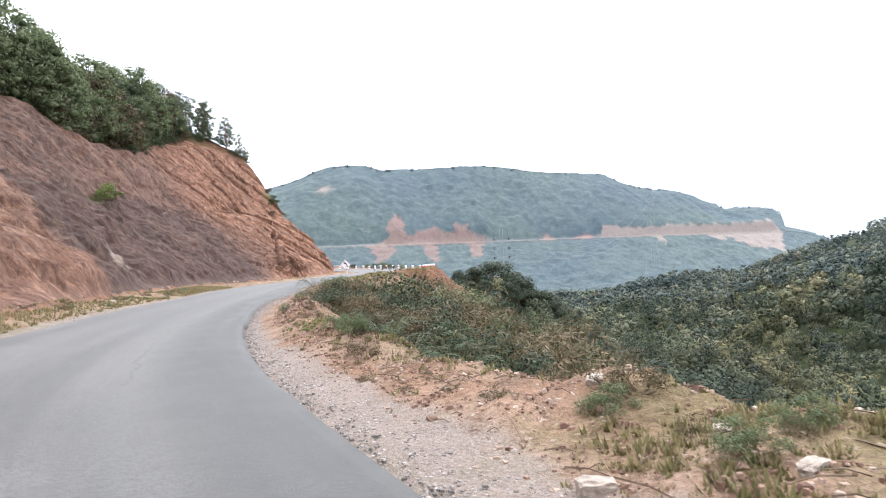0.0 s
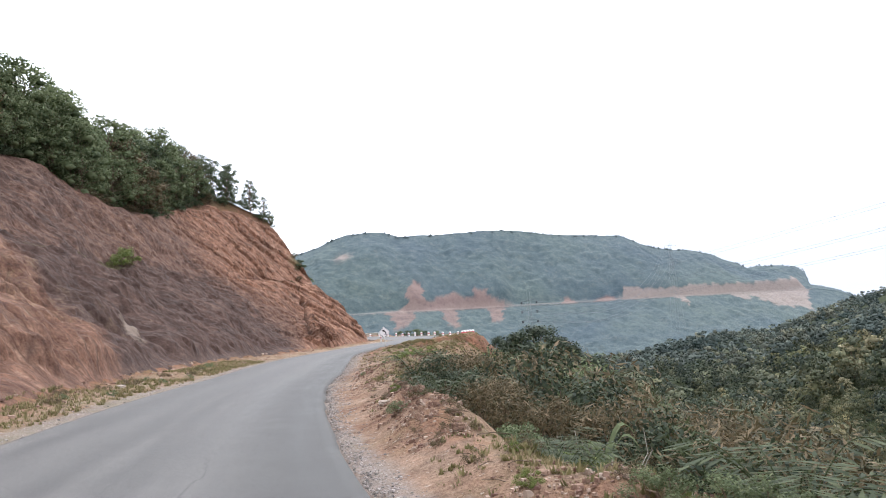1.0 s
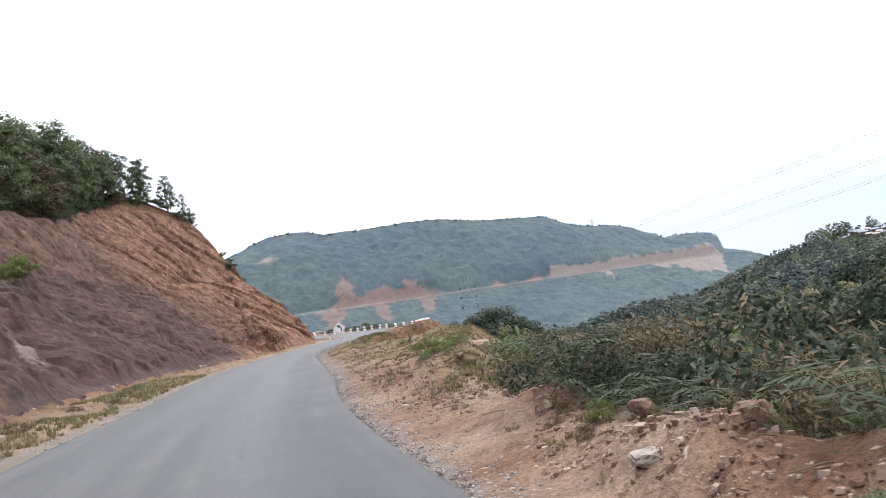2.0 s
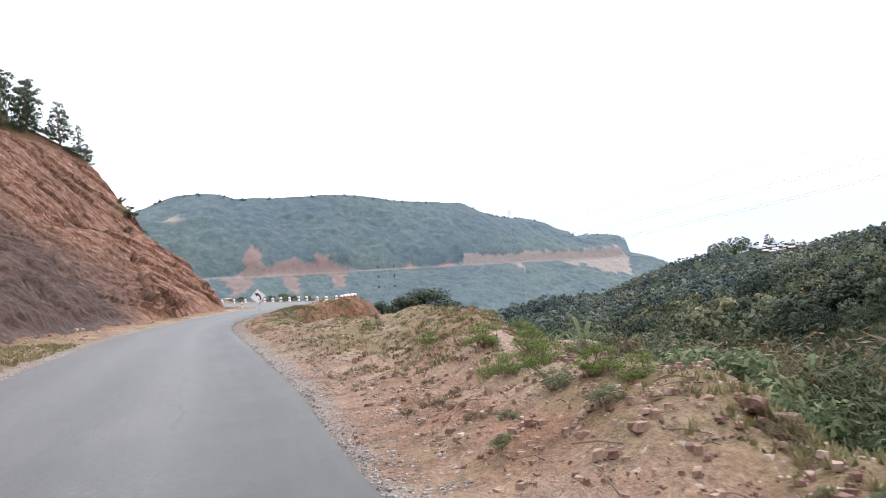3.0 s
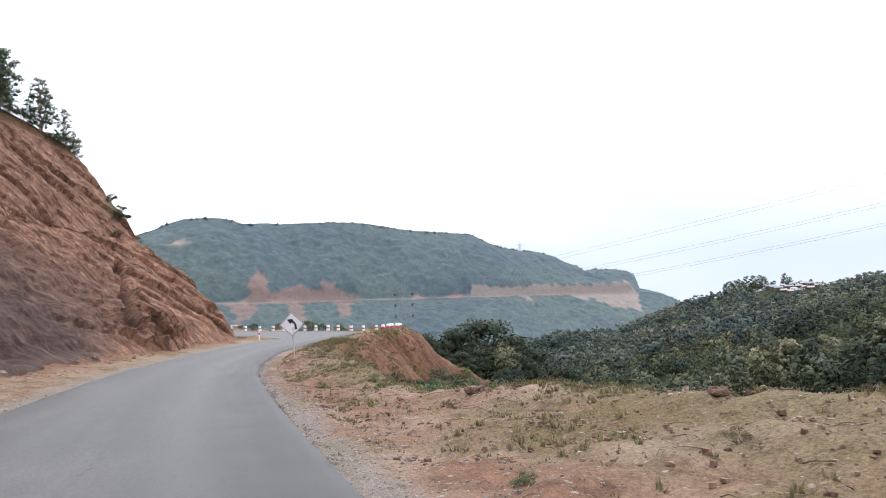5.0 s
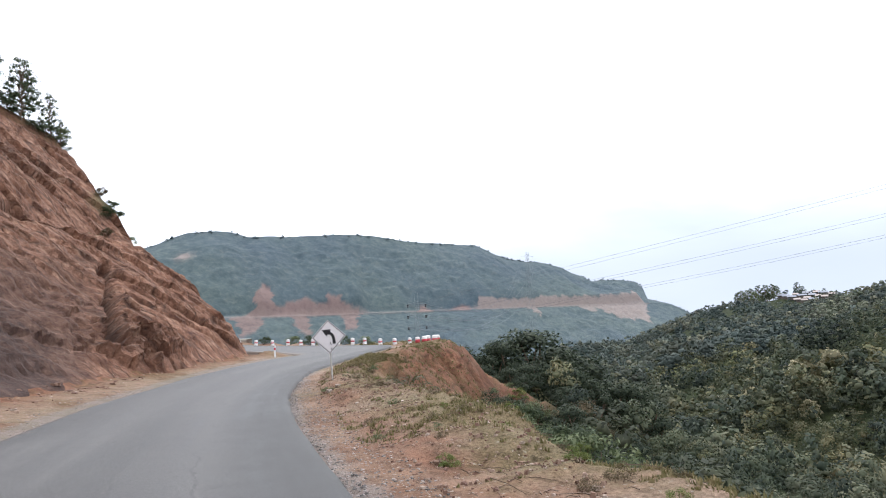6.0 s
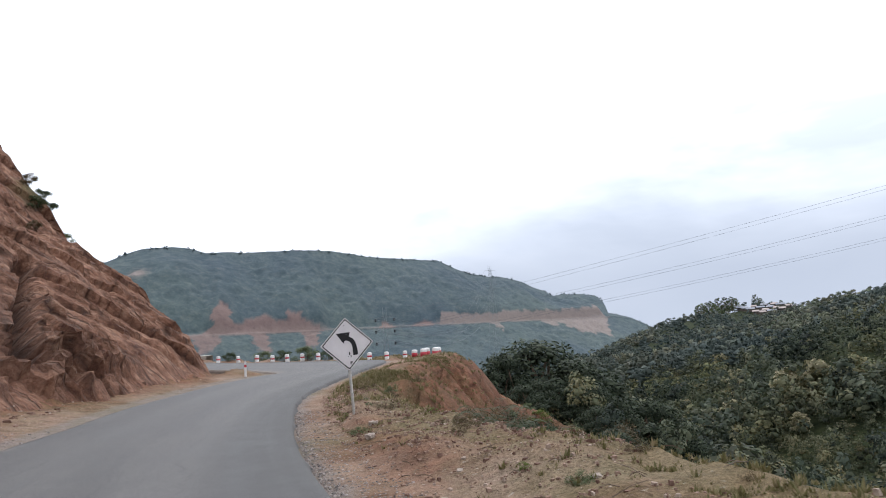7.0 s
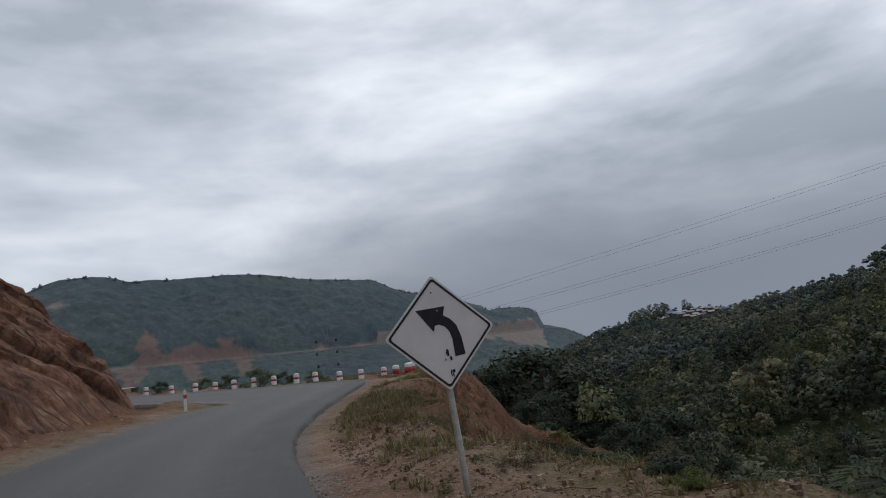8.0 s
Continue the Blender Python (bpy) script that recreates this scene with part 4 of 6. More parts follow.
def halved(v, f):
    """The same round body with each triangle cut into four."""
    pts, seen, out = [tuple(p) for p in v], {}, []
    for tri in f:
        mids = []
        for a, b in ((0, 1), (1, 2), (2, 0)):
            key = tuple(sorted((int(tri[a]), int(tri[b]))))
            if key not in seen:
                m = np.array(pts[key[0]]) + np.array(pts[key[1]])
                seen[key] = len(pts)
                pts.append(tuple(m / np.linalg.norm(m)))
            mids.append(seen[key])
        a, b, c = (int(q) for q in tri)
        out += [(a, mids[0], mids[2]), (b, mids[1], mids[0]), (c, mids[2], mids[1]), tuple(mids)]
    return np.array(pts), np.array(out)


ICO2_V, ICO2_F = halved(ICO_V, ICO_F)


def cores(rng, clumps, k=0.72, fine=False):
    """The dense inside of each clump, as a lumpy body."""
    out, ns = [], []
    bv, bf = (ICO2_V, ICO2_F) if fine else (ICO_V, ICO_F)
    for x, y, z, r, h in clumps:
        v = bv * (1 + (0.13 if fine else 0.16) * rng.normal(size=(len(bv), 1))) * np.array([r, r, h]) * k + np.array([x, y, z])
        out.append((v, bf))
        ns.append(bv + np.array([0, 0, 0.15]))
    return *joined(out), np.vstack(ns)


def leafy(rng, clumps, per, length, width, shell, k, loose=0.55):
    """Leaves and the dense inside of a crown, as one body with its normals."""
    a, b = crown(rng, clumps, per, length, width, shell, loose), cores(rng, clumps, k)
    return *joined([a[:2], b[:2]]), np.vstack([a[2], b[2]])


def tube(points, r0, r1, sides=6):
    p = np.array(points, float)
    t = unit(np.gradient(p, axis=0))
    a = unit(np.cross(t, np.array([0.31, 0.92, 0.21])))
    b = np.cross(t, a)
    rad = np.linspace(r0, r1, len(p))[:, None, None]
    ang = np.linspace(0, 2 * np.pi, sides, endpoint=False)
    v = p[:, None] + rad * (np.cos(ang)[None, :, None] * a[:, None] + np.sin(ang)[None, :, None] * b[:, None])
    f = [(i * sides + k, i * sides + (k + 1) % sides, (i + 1) * sides + (k + 1) % sides, (i + 1) * sides + k) for i in range(len(p) - 1) for k in range(sides)]
    f += [tuple(range(sides))[::-1], tuple((len(p) - 1) * sides + k for k in range(sides))]
    return v.reshape(-1, 3), f


def joined(pieces):
    vs, fs, n = [], [], 0
    for v, f in pieces:
        vs.append(np.asarray(v))
        fs += [tuple(int(i) + n for i in q) for q in f]
        n += len(v)
    return np.vstack(vs), fs


def limb(rng, a, b, r0, r1, wob=0.08, n=5):
    a, b = np.array(a, float), np.array(b, float)
    pts = [a + (b - a) * k / n + rng.normal(size=3) * wob * np.linalg.norm(b - a) * (0 < k < n) for k in range(n + 1)]
    return tube(pts, r0, r1, 5)


def rooted(limbs):
    """Stems that spring from one root point, as one body."""
    vs, fs, n = [np.array([[0.0, 0.0, -0.18]])], [], 1
    for v, f in limbs:
        vs.append(np.asarray(v)[5:])
        for q in f[:-2] + f[-1:]:
            q = [0 if i < 5 else i - 5 + n for i in q]
            q = [i for k, i in enumerate(q) if i != q[k - 1]]
            if len(q) > 2:
                fs.append(tuple(q))
        n += len(v) - 5
    return np.vstack(vs), fs


def make_tree(seed, height, spread_r, material, label, clumps=11, per=85, leaf=0.3, slim=False):
    rng = np.random.RandomState(seed)
    ob = thing("tree", (0, 0, -200), label, "tree", "trees on the hill above the cut")
    top = height * 0.86
    pieces = [limb(rng, (0, 0, -0.4), (rng.normal() * 0.2, rng.normal() * 0.2, top), 0.03 * height * 0.6, 0.02, 0.03, 7)]
    cl = []
    for k in range(clumps):
        f = (k + 0.5) / clumps
        ang = k * 2.4 + rng.rand()
        z = height * (0.12 + 0.8 * f)
        out = spread_r * ((1.15 - f) if slim else math.sin(math.pi * (0.2 + 0.72 * f))) * (0.5 + 0.5 * rng.rand())
        x, y = out * math.cos(ang), out * math.sin(ang)
        r = spread_r * (0.36 + 0.2 * rng.rand()) * (1 - 0.4 * f)
        cl.append((x, y, z, r, r * (0.6 + 0.3 * rng.rand())))
        pieces.append(limb(rng, (0, 0, z * 0.72), (x, y, z), 0.012 * height * 0.6, 0.012, 0.06, 3))
    v, f = joined(pieces)
    mesh_object("trunk", v, f, M_BARK, ob)
    v, f, n = leafy(rng, cl, per, leaf, leaf * 0.6, 0.45, 0.32)
    mesh_object("crown", v, f, material, ob, normals=n)
    return ob


def make_shrub(seed, material, label, clumps=9, per=150, leaf=0.15, height=1.0, wide=0.75, group="shrubs on the slope below the road", name="shrub", slim=0.5):
    """A shrub about one metre high."""
    rng = np.random.RandomState(seed)
    ob = thing(name, (0, 0, -200), label, name.replace("_", " "), group)
    cl, pieces = [], []
    for k in range(clumps):
        ang, out = k * 2.4 + rng.rand(), wide * math.sqrt((k + 0.3) / clumps) * (0.7 + 0.4 * rng.rand())
        z = height * (0.82 - 0.5 * (out / wide) ** 2 * 0.8) * ((0.3 + 0.3 * rng.rand()) if k % 3 == 2 or (name == "weed_clump" and k % 2) else (0.75 + 0.4 * rng.rand()))
        x, y = out * math.cos(ang), out * math.sin(ang)
        r = wide * (0.24 + 0.16 * rng.rand())
        cl.append((x, y, z * 0.85, r, r * 0.9))
        pieces.append(limb(rng, (x * 0.1, y * 0.1, -0.15), (x, y, z * 0.85), 0.022, 0.006, 0.07, 4))
    v, f = rooted(pieces)
    mesh_object("woody_base", v, f, M_BARK, ob)
    v, f, n = crown(rng, cl, int(per * 1.5), leaf * 0.74, leaf * 0.74 * slim, 0.25)
    mesh_object("foliage", v, f, material, ob, normals=n)
    return ob


def make_fern(seed, label):
    rng = np.random.RandomState(seed)
    ob = thing("fern", (0, 0, -200), label, "fern", "ferns at the verge")
    pieces = []
    for k in range(11):
        ang, reach, rise = k * 0.571 * 2 + rng.rand() * 0.4, 0.75 + 0.4 * rng.rand(), 0.45 + 0.35 * rng.rand()
        s = np.linspace(0, 1, 16)
        mid_p = np.stack([np.cos(ang) * reach * s, np.sin(ang) * reach * s, rise * np.sin(s * 2.2) - 0.25 * s**3], 1)
        side = np.array([-np.sin(ang), np.cos(ang), 0])
        pieces = [tube(mid_p, 0.008, 0.002, 3)]
        for sg in (-1, 1):
            ln = 0.26 * np.sin(np.pi * (0.12 + 0.85 * s[1:])) + 0.02
            tip = mid_p[1:] + sg * side * ln[:, None] + np.array([np.cos(ang), np.sin(ang), -0.25]) * ln[:, None] * 0.45
            fw = np.array([np.cos(ang), np.sin(ang), 0]) * 0.03
            v = np.stack([mid_p[1:] - fw, (mid_p[1:] + tip) / 2 - fw * 0.8, tip, (mid_p[1:] + tip) / 2 + fw * 0.8], 1).reshape(-1, 3)
            pieces.append((v, np.arange(len(v)).reshape(-1, 4)))
        v, f = joined(pieces)
        mesh_object("frond", v, f, M_FERN, ob)
    return ob


def make_blade_plant(seed, label):
    """A tall plant of long arching leaves."""
    rng = np.random.RandomState(seed)
    ob = thing("long_leaved_plant", (0, 0, -200), label, "plant", "long-leaved plants below the verge")
    pieces = [limb(rng, (0, 0, -0.2), (0.03, 0.02, 0.9), 0.03, 0.015, 0.02, 4)]
    v, f = joined(pieces)
    mesh_object("stalk", v, f, M_FERN, ob)
    for k in range(9):
        ang, reach, rise = k * 2.4, 0.55 + 0.3 * rng.rand(), 0.5 + 0.5 * rng.rand()
        s = np.linspace(0, 1, 8)
        base = np.array([0, 0, 0.25 + 0.08 * k])
        m = base + np.stack([np.cos(ang) * reach * s, np.sin(ang) * reach * s, rise * np.sin(s * 2.3)], 1)
        side = np.array([-np.sin(ang), np.cos(ang), 0.25])
        wd = 0.075 * np.sin(np.pi * (0.1 + 0.9 * s))[:, None]
        v = np.vstack([m - side * wd, m + np.array([0, 0, -0.025]), m + side * wd])
        fs = [(i, i + 1, i + 9, i + 8) for i in range(7)] + [(i + 8, i + 9, i + 17, i + 16) for i in range(7)]
        mesh_object("leaf", v, fs, M_LEAF, ob)
    return ob


def set_down(ob, x, y, scale=1.0, rz=0.0, sink=0.0, copy=True, z=None):
    zz = (ground_z(x, y) if z is None else z) - sink
    m = pose(x, y, zz, 0, 0, rz)
    c = copy_thing(ob, m) if copy else ob
    c.matrix_basis = m @ Matrix.Scale(scale, 4)
    return c


rng = np.random.RandomState(11)

# ---- trees above the cut ----
TREES = [
    make_tree(1, 6.0, 2.0, M_LEAF, "green broadleaf tree on the hill above the cut", 24, 130, 0.165),
    make_tree(2, 6.6, 1.8, M_LEAF_DARK, "dark green tree on the hill above the cut", 24, 130, 0.165),
    make_tree(3, 5.4, 2.2, M_LEAF, "bushy green tree on the hill above the cut", 24, 130, 0.17),
    make_tree(4, 6.2, 1.55, M_LEAF_DARK, "slender dark tree at the crest of the cut", 38, 70, 0.15),
    make_tree(5, 4.8, 2.0, M_LEAF_DRY, "dull olive tree on the hill above the cut", 24, 130, 0.165),
]
used = set()


def plant(kinds, k, *a, **kw):
    """The first of a kind is set down itself, all later ones are copies."""
    first = id(kinds[k]) not in used
    used.add(id(kinds[k]))
    return set_down(kinds[k], *a, copy=not first, **kw)


def hill_place(yf, v):
    i = int(np.argmin(np.abs(CU[:, 1] - yf)))
    return CU[i, 0] + cn[i, 0] * v, CU[i, 1] + cn[i, 1] * v


for k, (yf, dv, s, kind) in enumerate([(97.5, 1.2, 0.95, 3), (100.5, 0.5, 0.88, 3), (102.6, 0.4, 0.62, 3), (94.5, 1.5, 0.95, 1), (92.0, 1.0, 0.85, 1), (99, 2.6, 0.9, 1), (95.5, 4.0, 1.0, 3), (96.3, 0.6, 0.75, 1), (101.6, 1.6, 0.7, 1), (103.6, 0.4, 0.4, 3), (89.5, 1.0, 0.9, 1)]):
    top = np.interp(yf, CREST_Y, CREST_V)
    plant(TREES, kind, *hill_place(yf, top + dv), scale=s, rz=k * 77, sink=0.15)
for row, n, lo in ((0.6, 28, 54), (2.6, 26, 52), (5.2, 22, 50), (8.5, 18, 48), (12.5, 14, 46), (17, 12, 44)):
    for k in range(n):
        yf = lo + (91 - lo) * (k + rng.rand() * 0.9) / n
        top = np.interp(yf, CREST_Y, CREST_V)
        x, y = hill_place(yf, top + row + rng.rand() * 2.0)
        plant(TREES, int(rng.choice([0, 0, 1, 2, 2, 4])), x, y, scale=(0.95 + 0.5 * rng.rand() - (0.35 if row < 1 else 0)) * np.interp(yf, [60, 66, 75, 80, 88], [1.38, 1.48, 1.42, 1.14, 0.97]), rz=rng.rand() * 360, sink=0.2)

# ---- shrubs ----
SHRUBS = [
    make_shrub(21, M_LEAF_DARK, "dark green leafy shrub on the slope below the road", 12, 110, 0.1),
    make_shrub(22, M_LEAF, "green leafy shrub on the slope below the road", 12, 110, 0.1),
    make_shrub(23, M_LEAF_DRY, "dull brownish shrub on the slope below the road", 12, 110, 0.14, slim=0.28),
    make_shrub(24, M_LEAF_BRIGHT, "fresh green shrub on the slope below the road", 12, 105, 0.1),
    make_shrub(25, M_FERN, "pale grey-green feathery shrub on the slope below the road", 12, 110, 0.16, 1.0, 0.7, slim=0.22),
]
GREAT = [
    make_shrub(121, M_LEAF_DEEP, "tall dark green shrub on the slope below the road", 20, 125, 0.11, 2.0, 1.3, name="tall_shrub"),
    make_shrub(122, M_LEAF, "tall green shrub on the slope below the road", 20, 125, 0.115, 2.0, 1.35, name="tall_shrub", slim=0.4),
    make_shrub(123, M_LEAF_DRY, "tall dull brownish shrub on the slope below the road", 20, 125, 0.17, 2.0, 1.4, name="tall_shrub", slim=0.2),
    make_shrub(124, M_FERN, "tall feathery grey-green shrub on the slope below the road", 20, 125, 0.17, 2.0, 1.3, name="tall_shrub", slim=0.2),
]
LOW = [
    make_shrub(31, M_LEAF_BRIGHT, "low green bush on the sandy verge", 16, 190, 0.05, 0.7, 0.5, "low bushes on the verge", "weed_clump", 0.4),
    make_shrub(32, M_LEAF_DRY, "low half-dry weed clump on the sandy verge", 10, 110, 0.07, 0.6, 0.55, "low bushes on the verge", "weed_clump", 0.25),
    make_shrub(33, M_LEAF, "low dark green weed clump on the sandy verge", 12, 160, 0.05, 0.55, 0.5, "low bushes on the verge", "weed_clump", 0.4),
]
FERNS = [make_fern(41, "arching green fern on the verge edge"), make_fern(42, "pale arching fern on the verge edge")]
BLADES = [make_blade_plant(51, "tall plant with long pointed green leaves")]

# hanging shrubs and grass bushes at the lip and on the ledge of the cut
for k in range(46):
    yf = 50 + 56 * (k + rng.rand()) / 46
    top = np.interp(yf, CREST_Y, CREST_V)
    x, y = hill_place(yf, top + 0.2 + rng.rand() * 0.9)
    plant(SHRUBS, int(rng.choice([0, 0, 1, 2])), x, y, scale=0.9 + 0.9 * rng.rand(), rz=rng.rand() * 360, sink=0.2)
for yf, v, s, kind in ((61.5, 11.0, 1.7, 3), (62.8, 11.2, 1.2, 2), (60.6, 11.1, 1.1, 3), (55, 11.0, 0.8, 2), (96.5, 13.6, 1.0, 4), (98.5, 14.4, 1.3, 0), (100, 15.0, 1.2, 4), (97.5, 15.2, 0.9, 2), (91.5, 11.4, 0.7, 2), (99.2, 13.8, 1.0, 1), (101, 15.4, 1.1, 4), (97.6, 14.2, 1.0, 0), (102.0, 16.0, 0.8, 2), (94.5, 12.2, 0.7, 2)):
    p = on_cut(yf, v)
    plant(SHRUBS, kind, p[0], p[1], scale=s, rz=yf * 9, sink=0.1, z=p[2])
p = on_cut(103.0, 13.8)
sprig = plant(SHRUBS, 3, p[0] + 0.4, p[1] - 0.3, scale=0.75, rz=40, sink=-0.2, z=p[2])
tagged(sprig, "small sprig leaning out from the edge of the cut")

# the slope below the verge
for k in range(620):
    yy = 1 + 103 * rng.rand()
    i = int(np.argmin(np.abs(RC[:330, 1] - yy)))
    t = RC[min(i + 1, len(RC) - 1)] - RC[i - 1]
    t = t / np.hypot(*t)
    w = np.interp(yy, VERGE_Y, VERGE_W)
    near = yy < 44 or yy > 66
    over = (0.7 if near else 1.2) + (17 if near else 15) * rng.rand() ** 1.15
    if 68 < yy < 97 and over < 5.2:
        if rng.rand() < 0.4:
            continue
    x, y = RC[i, 0] + t[1] * (w + over), RC[i, 1] - t[0] * (w + over)
    if over > 8.5 or (yy < 12 and over < 1.5):
        continue
    near_top = np.interp(yy, [0, 10, 15, 19, 30, 35, 42, 48, 66, 72, 104], [-0.5, -0.35, 0.05, 0.85, 0.7, 0.15, -0.3, -0.5, -0.6, -1.0, -1.0])
    reach = np.interp(over, [0.5, 3.2, 5.0, 9.0], [0, 0, -1.1, -2.6]) if 13 < yy < 44 else -0.28 * over
    zg = float(ground_z(x, y))
    s = min(5.0, max(0.45, near_top + reach - zg)) * (0.7 + 0.45 * rng.rand())
    if yy > 66 and over < 3.4:
        plant(LOW, int(rng.choice([1, 1, 2])), x, y, scale=0.35 + 0.5 * rng.rand(), rz=rng.rand() * 360, sink=0.08)
    elif s > 1.25:
        plant(GREAT, int(rng.choice([0, 2, 2, 3, 1, 2] if yy < 32 else [0, 0, 1, 1, 2, 3])), x, y, scale=s * 0.52, rz=rng.rand() * 360, sink=0.2)
    else:
        plant(SHRUBS, int(rng.choice([0, 0, 1, 1, 2, 2, 3, 4])), x, y, scale=s, rz=rng.rand() * 360, sink=0.15)

big = make_shrub(26, M_LEAF_DEEP, "large dark glossy bush standing on the slope", 36, 230, 0.04, 1.0, 0.4)
for k, (x, y, top, wide) in enumerate([(10.6, 102.0, 1.6, 1.45), (7.2, 101.0, 0.7, 1.1), (12.6, 99.3, -0.6, 1.5), (9.2, 91.0, -2.6, 1.5), (6.2, 84.5, -2.9, 1.4), (13.0, 99.0, -0.9, 1.1), (5.2, 103.5, 0.3, 0.8), (11.5, 95.5, -1.6, 1.1), (14.5, 104, -1.5, 1.1), (8.6, 97.5, -1.2, 1.2), (6.4, 95.5, -1.3, 1.3), (16.5, 98, -3.0, 1.2)]):
    g = float(ground_z(x, y))
    s = (top - g + 0.3) / 0.95
    c = set_down(big, x, y, s, x * 31, 0.3, copy=k > 0)
    c.matrix_basis = c.matrix_basis @ Matrix.Diagonal((wide, wide, 1, 1))
# bushes along the foot of the shelf and of the red bank
for k in range(90):
    yy, over = 54 + 34 * rng.rand(), 1.6 + 7.0 * rng.rand()
    if yy > 72 and over < 4.6:
        continue
    i = int(np.argmin(np.abs(RC[:330, 1] - yy)))
    x = RC[i, 0] + np.interp(yy, VERGE_Y, VERGE_W) + over
    plant(SHRUBS, int(rng.choice([0, 1, 1, 2, 0, 4, 4])), x, yy, scale=(0.7 + 0.9 * rng.rand()) * (0.7 + 0.09 * over), rz=rng.rand() * 360, sink=0.15)
for x, y, s in ((18.0, 109.5, 0.62), (17.0, 104.0, 0.6), (21, 106, 0.7)):
    set_down(TREES[3], x, y, s, x * 20, 0.2)

# a bare, pale, dead shrub among the green
M_DEAD = plain("bleached_dead_wood", (0.27, 0.24, 0.2), 0.85, 0, 0.2, 20)
dead = thing("dead_shrub", (0, 0, 0), "leafless shrub of pale bleached stems", "shrub")
drng = np.random.RandomState(77)
for k in range(7):
    a, h = k * 0.9, 0.9 + 0.6 * drng.rand()
    v, f = limb(drng, (0, 0, -0.2), (math.cos(a) * 0.75, math.sin(a) * 0.75, h), 0.015, 0.005, 0.06, 5)
    mesh_object("stem", v, f, M_DEAD, dead)
set_down(dead, -0.75, 14.4, 0.75, 20, 0.0, copy=False)
brown = set_down(GREAT[2], -0.2, 17.2, 1.2, 80, 0.1)

# low bushes, weeds, ferns on and beside the verge
WEEDS_MIDDLE = [
    (-3.84, 30.34, 0.8, 0), (-3.99, 29.3, 0.75, 0), (-3.8, 28.2, 0.85, 0), (-4.2, 27.0, 0.5, 2), (-4.0, 26.57, 0.6, 0), (-3.77, 26.3, 0.6, 0),
    (-3.45, 29.65, 0.7, 0), (-3.4, 28.0, 0.6, 2), (-4.32, 25.8, 0.35, 2), (-5.0, 28.5, 0.4, 1), (-4.9, 27.0, 0.35, 1), (-4.2, 36.2, 0.4, 1),
    (-3.5, 29.2, 0.7, 0), (-4.04, 28.7, 0.55, 0), (1.29, 3.85, 0.75, 1), (1.04, 3.6, 0.6, 2), (1.4, 2.3, 0.55, 2), (1.9, 2.6, 0.5, 2),
    (-0.2, 5.85, 0.3, 1), (-0.85, 6.2, 0.35, 1), (-1.5, 9.6, 0.6, 2), (-3.37, 15.2, 0.5, 2),
]
WEEDS_ENDS = [
    (-3.9, 33.6, 0.6, 0), (-3.1, 30.9, 0.7, 0), (-4.05, 41.5, 0.45, 0), (-3.77, 40.8, 0.5, 1), (-3.45, 39.2, 0.4, 2), (-3.37, 38.7, 0.45, 1),
    (-7.9, 66.3, 0.4, 2), (-6.6, 65.0, 0.35, 1), (-6.8, 69.5, 0.5, 1), (-6.96, 60.4, 0.35, 2), (-6.9, 56.6, 0.3, 2), (-6.6, 64.6, 0.5, 1),
    (-6.3, 71.5, 0.7, 1), (-5.9, 73.5, 0.7, 1), (-5.5, 75.5, 0.65, 2), (-6.2, 75.0, 0.5, 1), (-4.6, 78.5, 0.6, 1), (-5.8, 69.3, 0.6, 2),
    (-1.2, 9.0, 0.8, 2), (-1.0, 8.0, 0.7, 1), (-2.0, 12.2, 0.5, 1), (2.4, 0.9, 0.5, 1),
]
for k, (x, y, s, kind) in enumerate(WEEDS_MIDDLE + WEEDS_ENDS):
    plant(LOW, kind, x, y, scale=s * (0.7 if kind == 0 else 0.8), rz=k * 53, sink=0.04)
for k in range(150):
    yy = 2 + 88 * rng.rand()
    i = int(np.argmin(np.abs(RC[:330, 1] - yy)))
    w = np.interp(yy, VERGE_Y, VERGE_W)
    x = RC[i, 0] + 0.8 + (w - 0.7) * rng.rand() ** 0.8
    plant(LOW, int(rng.choice([1, 1, 1, 2, 0], p=[0.25, 0.25, 0.2, 0.2, 0.1])), x, yy, scale=0.12 + 0.17 * rng.rand(), rz=rng.rand() * 360, sink=0.02)
for k in range(24):
    yy = 16 + 26 * rng.rand()
    i = int(np.argmin(np.abs(LC[:330, 1] - yy)))
    plant(LOW, int(rng.choice([1, 2])), LC[i, 0] - 0.9 - 1.4 * rng.rand(), yy, scale=0.2 + 0.35 * rng.rand(), rz=rng.rand() * 360, sink=0.03)
for k in range(46):
    yy = 7.0 + 13 * rng.rand() if k < 36 else 64 + 10 * rng.rand()
    i = int(np.argmin(np.abs(RC[:330, 1] - yy)))
    w = np.interp(yy, VERGE_Y, VERGE_W)
    plant(FERNS, int(rng.randint(2)), RC[i, 0] + w + 0.1 + 3.2 * rng.rand(), yy + 0.5, scale=0.45 + 0.4 * rng.rand(), rz=rng.rand() * 360, sink=-0.02)
for k, (x, y, s) in enumerate([(-0.9, 14.0, 0.5), (-0.8, 34.0, 0.6), (0.4, 37.0, 0.7), (1.2, 38.5, 0.8), (0.9, 41.5, 0.6), (-1.4, 27.5, 0.6), (-1.0, 30.5, 0.6)]):
    plant(BLADES, 0, x, y, scale=s * 1.15, rz=k * 71, sink=-0.1)

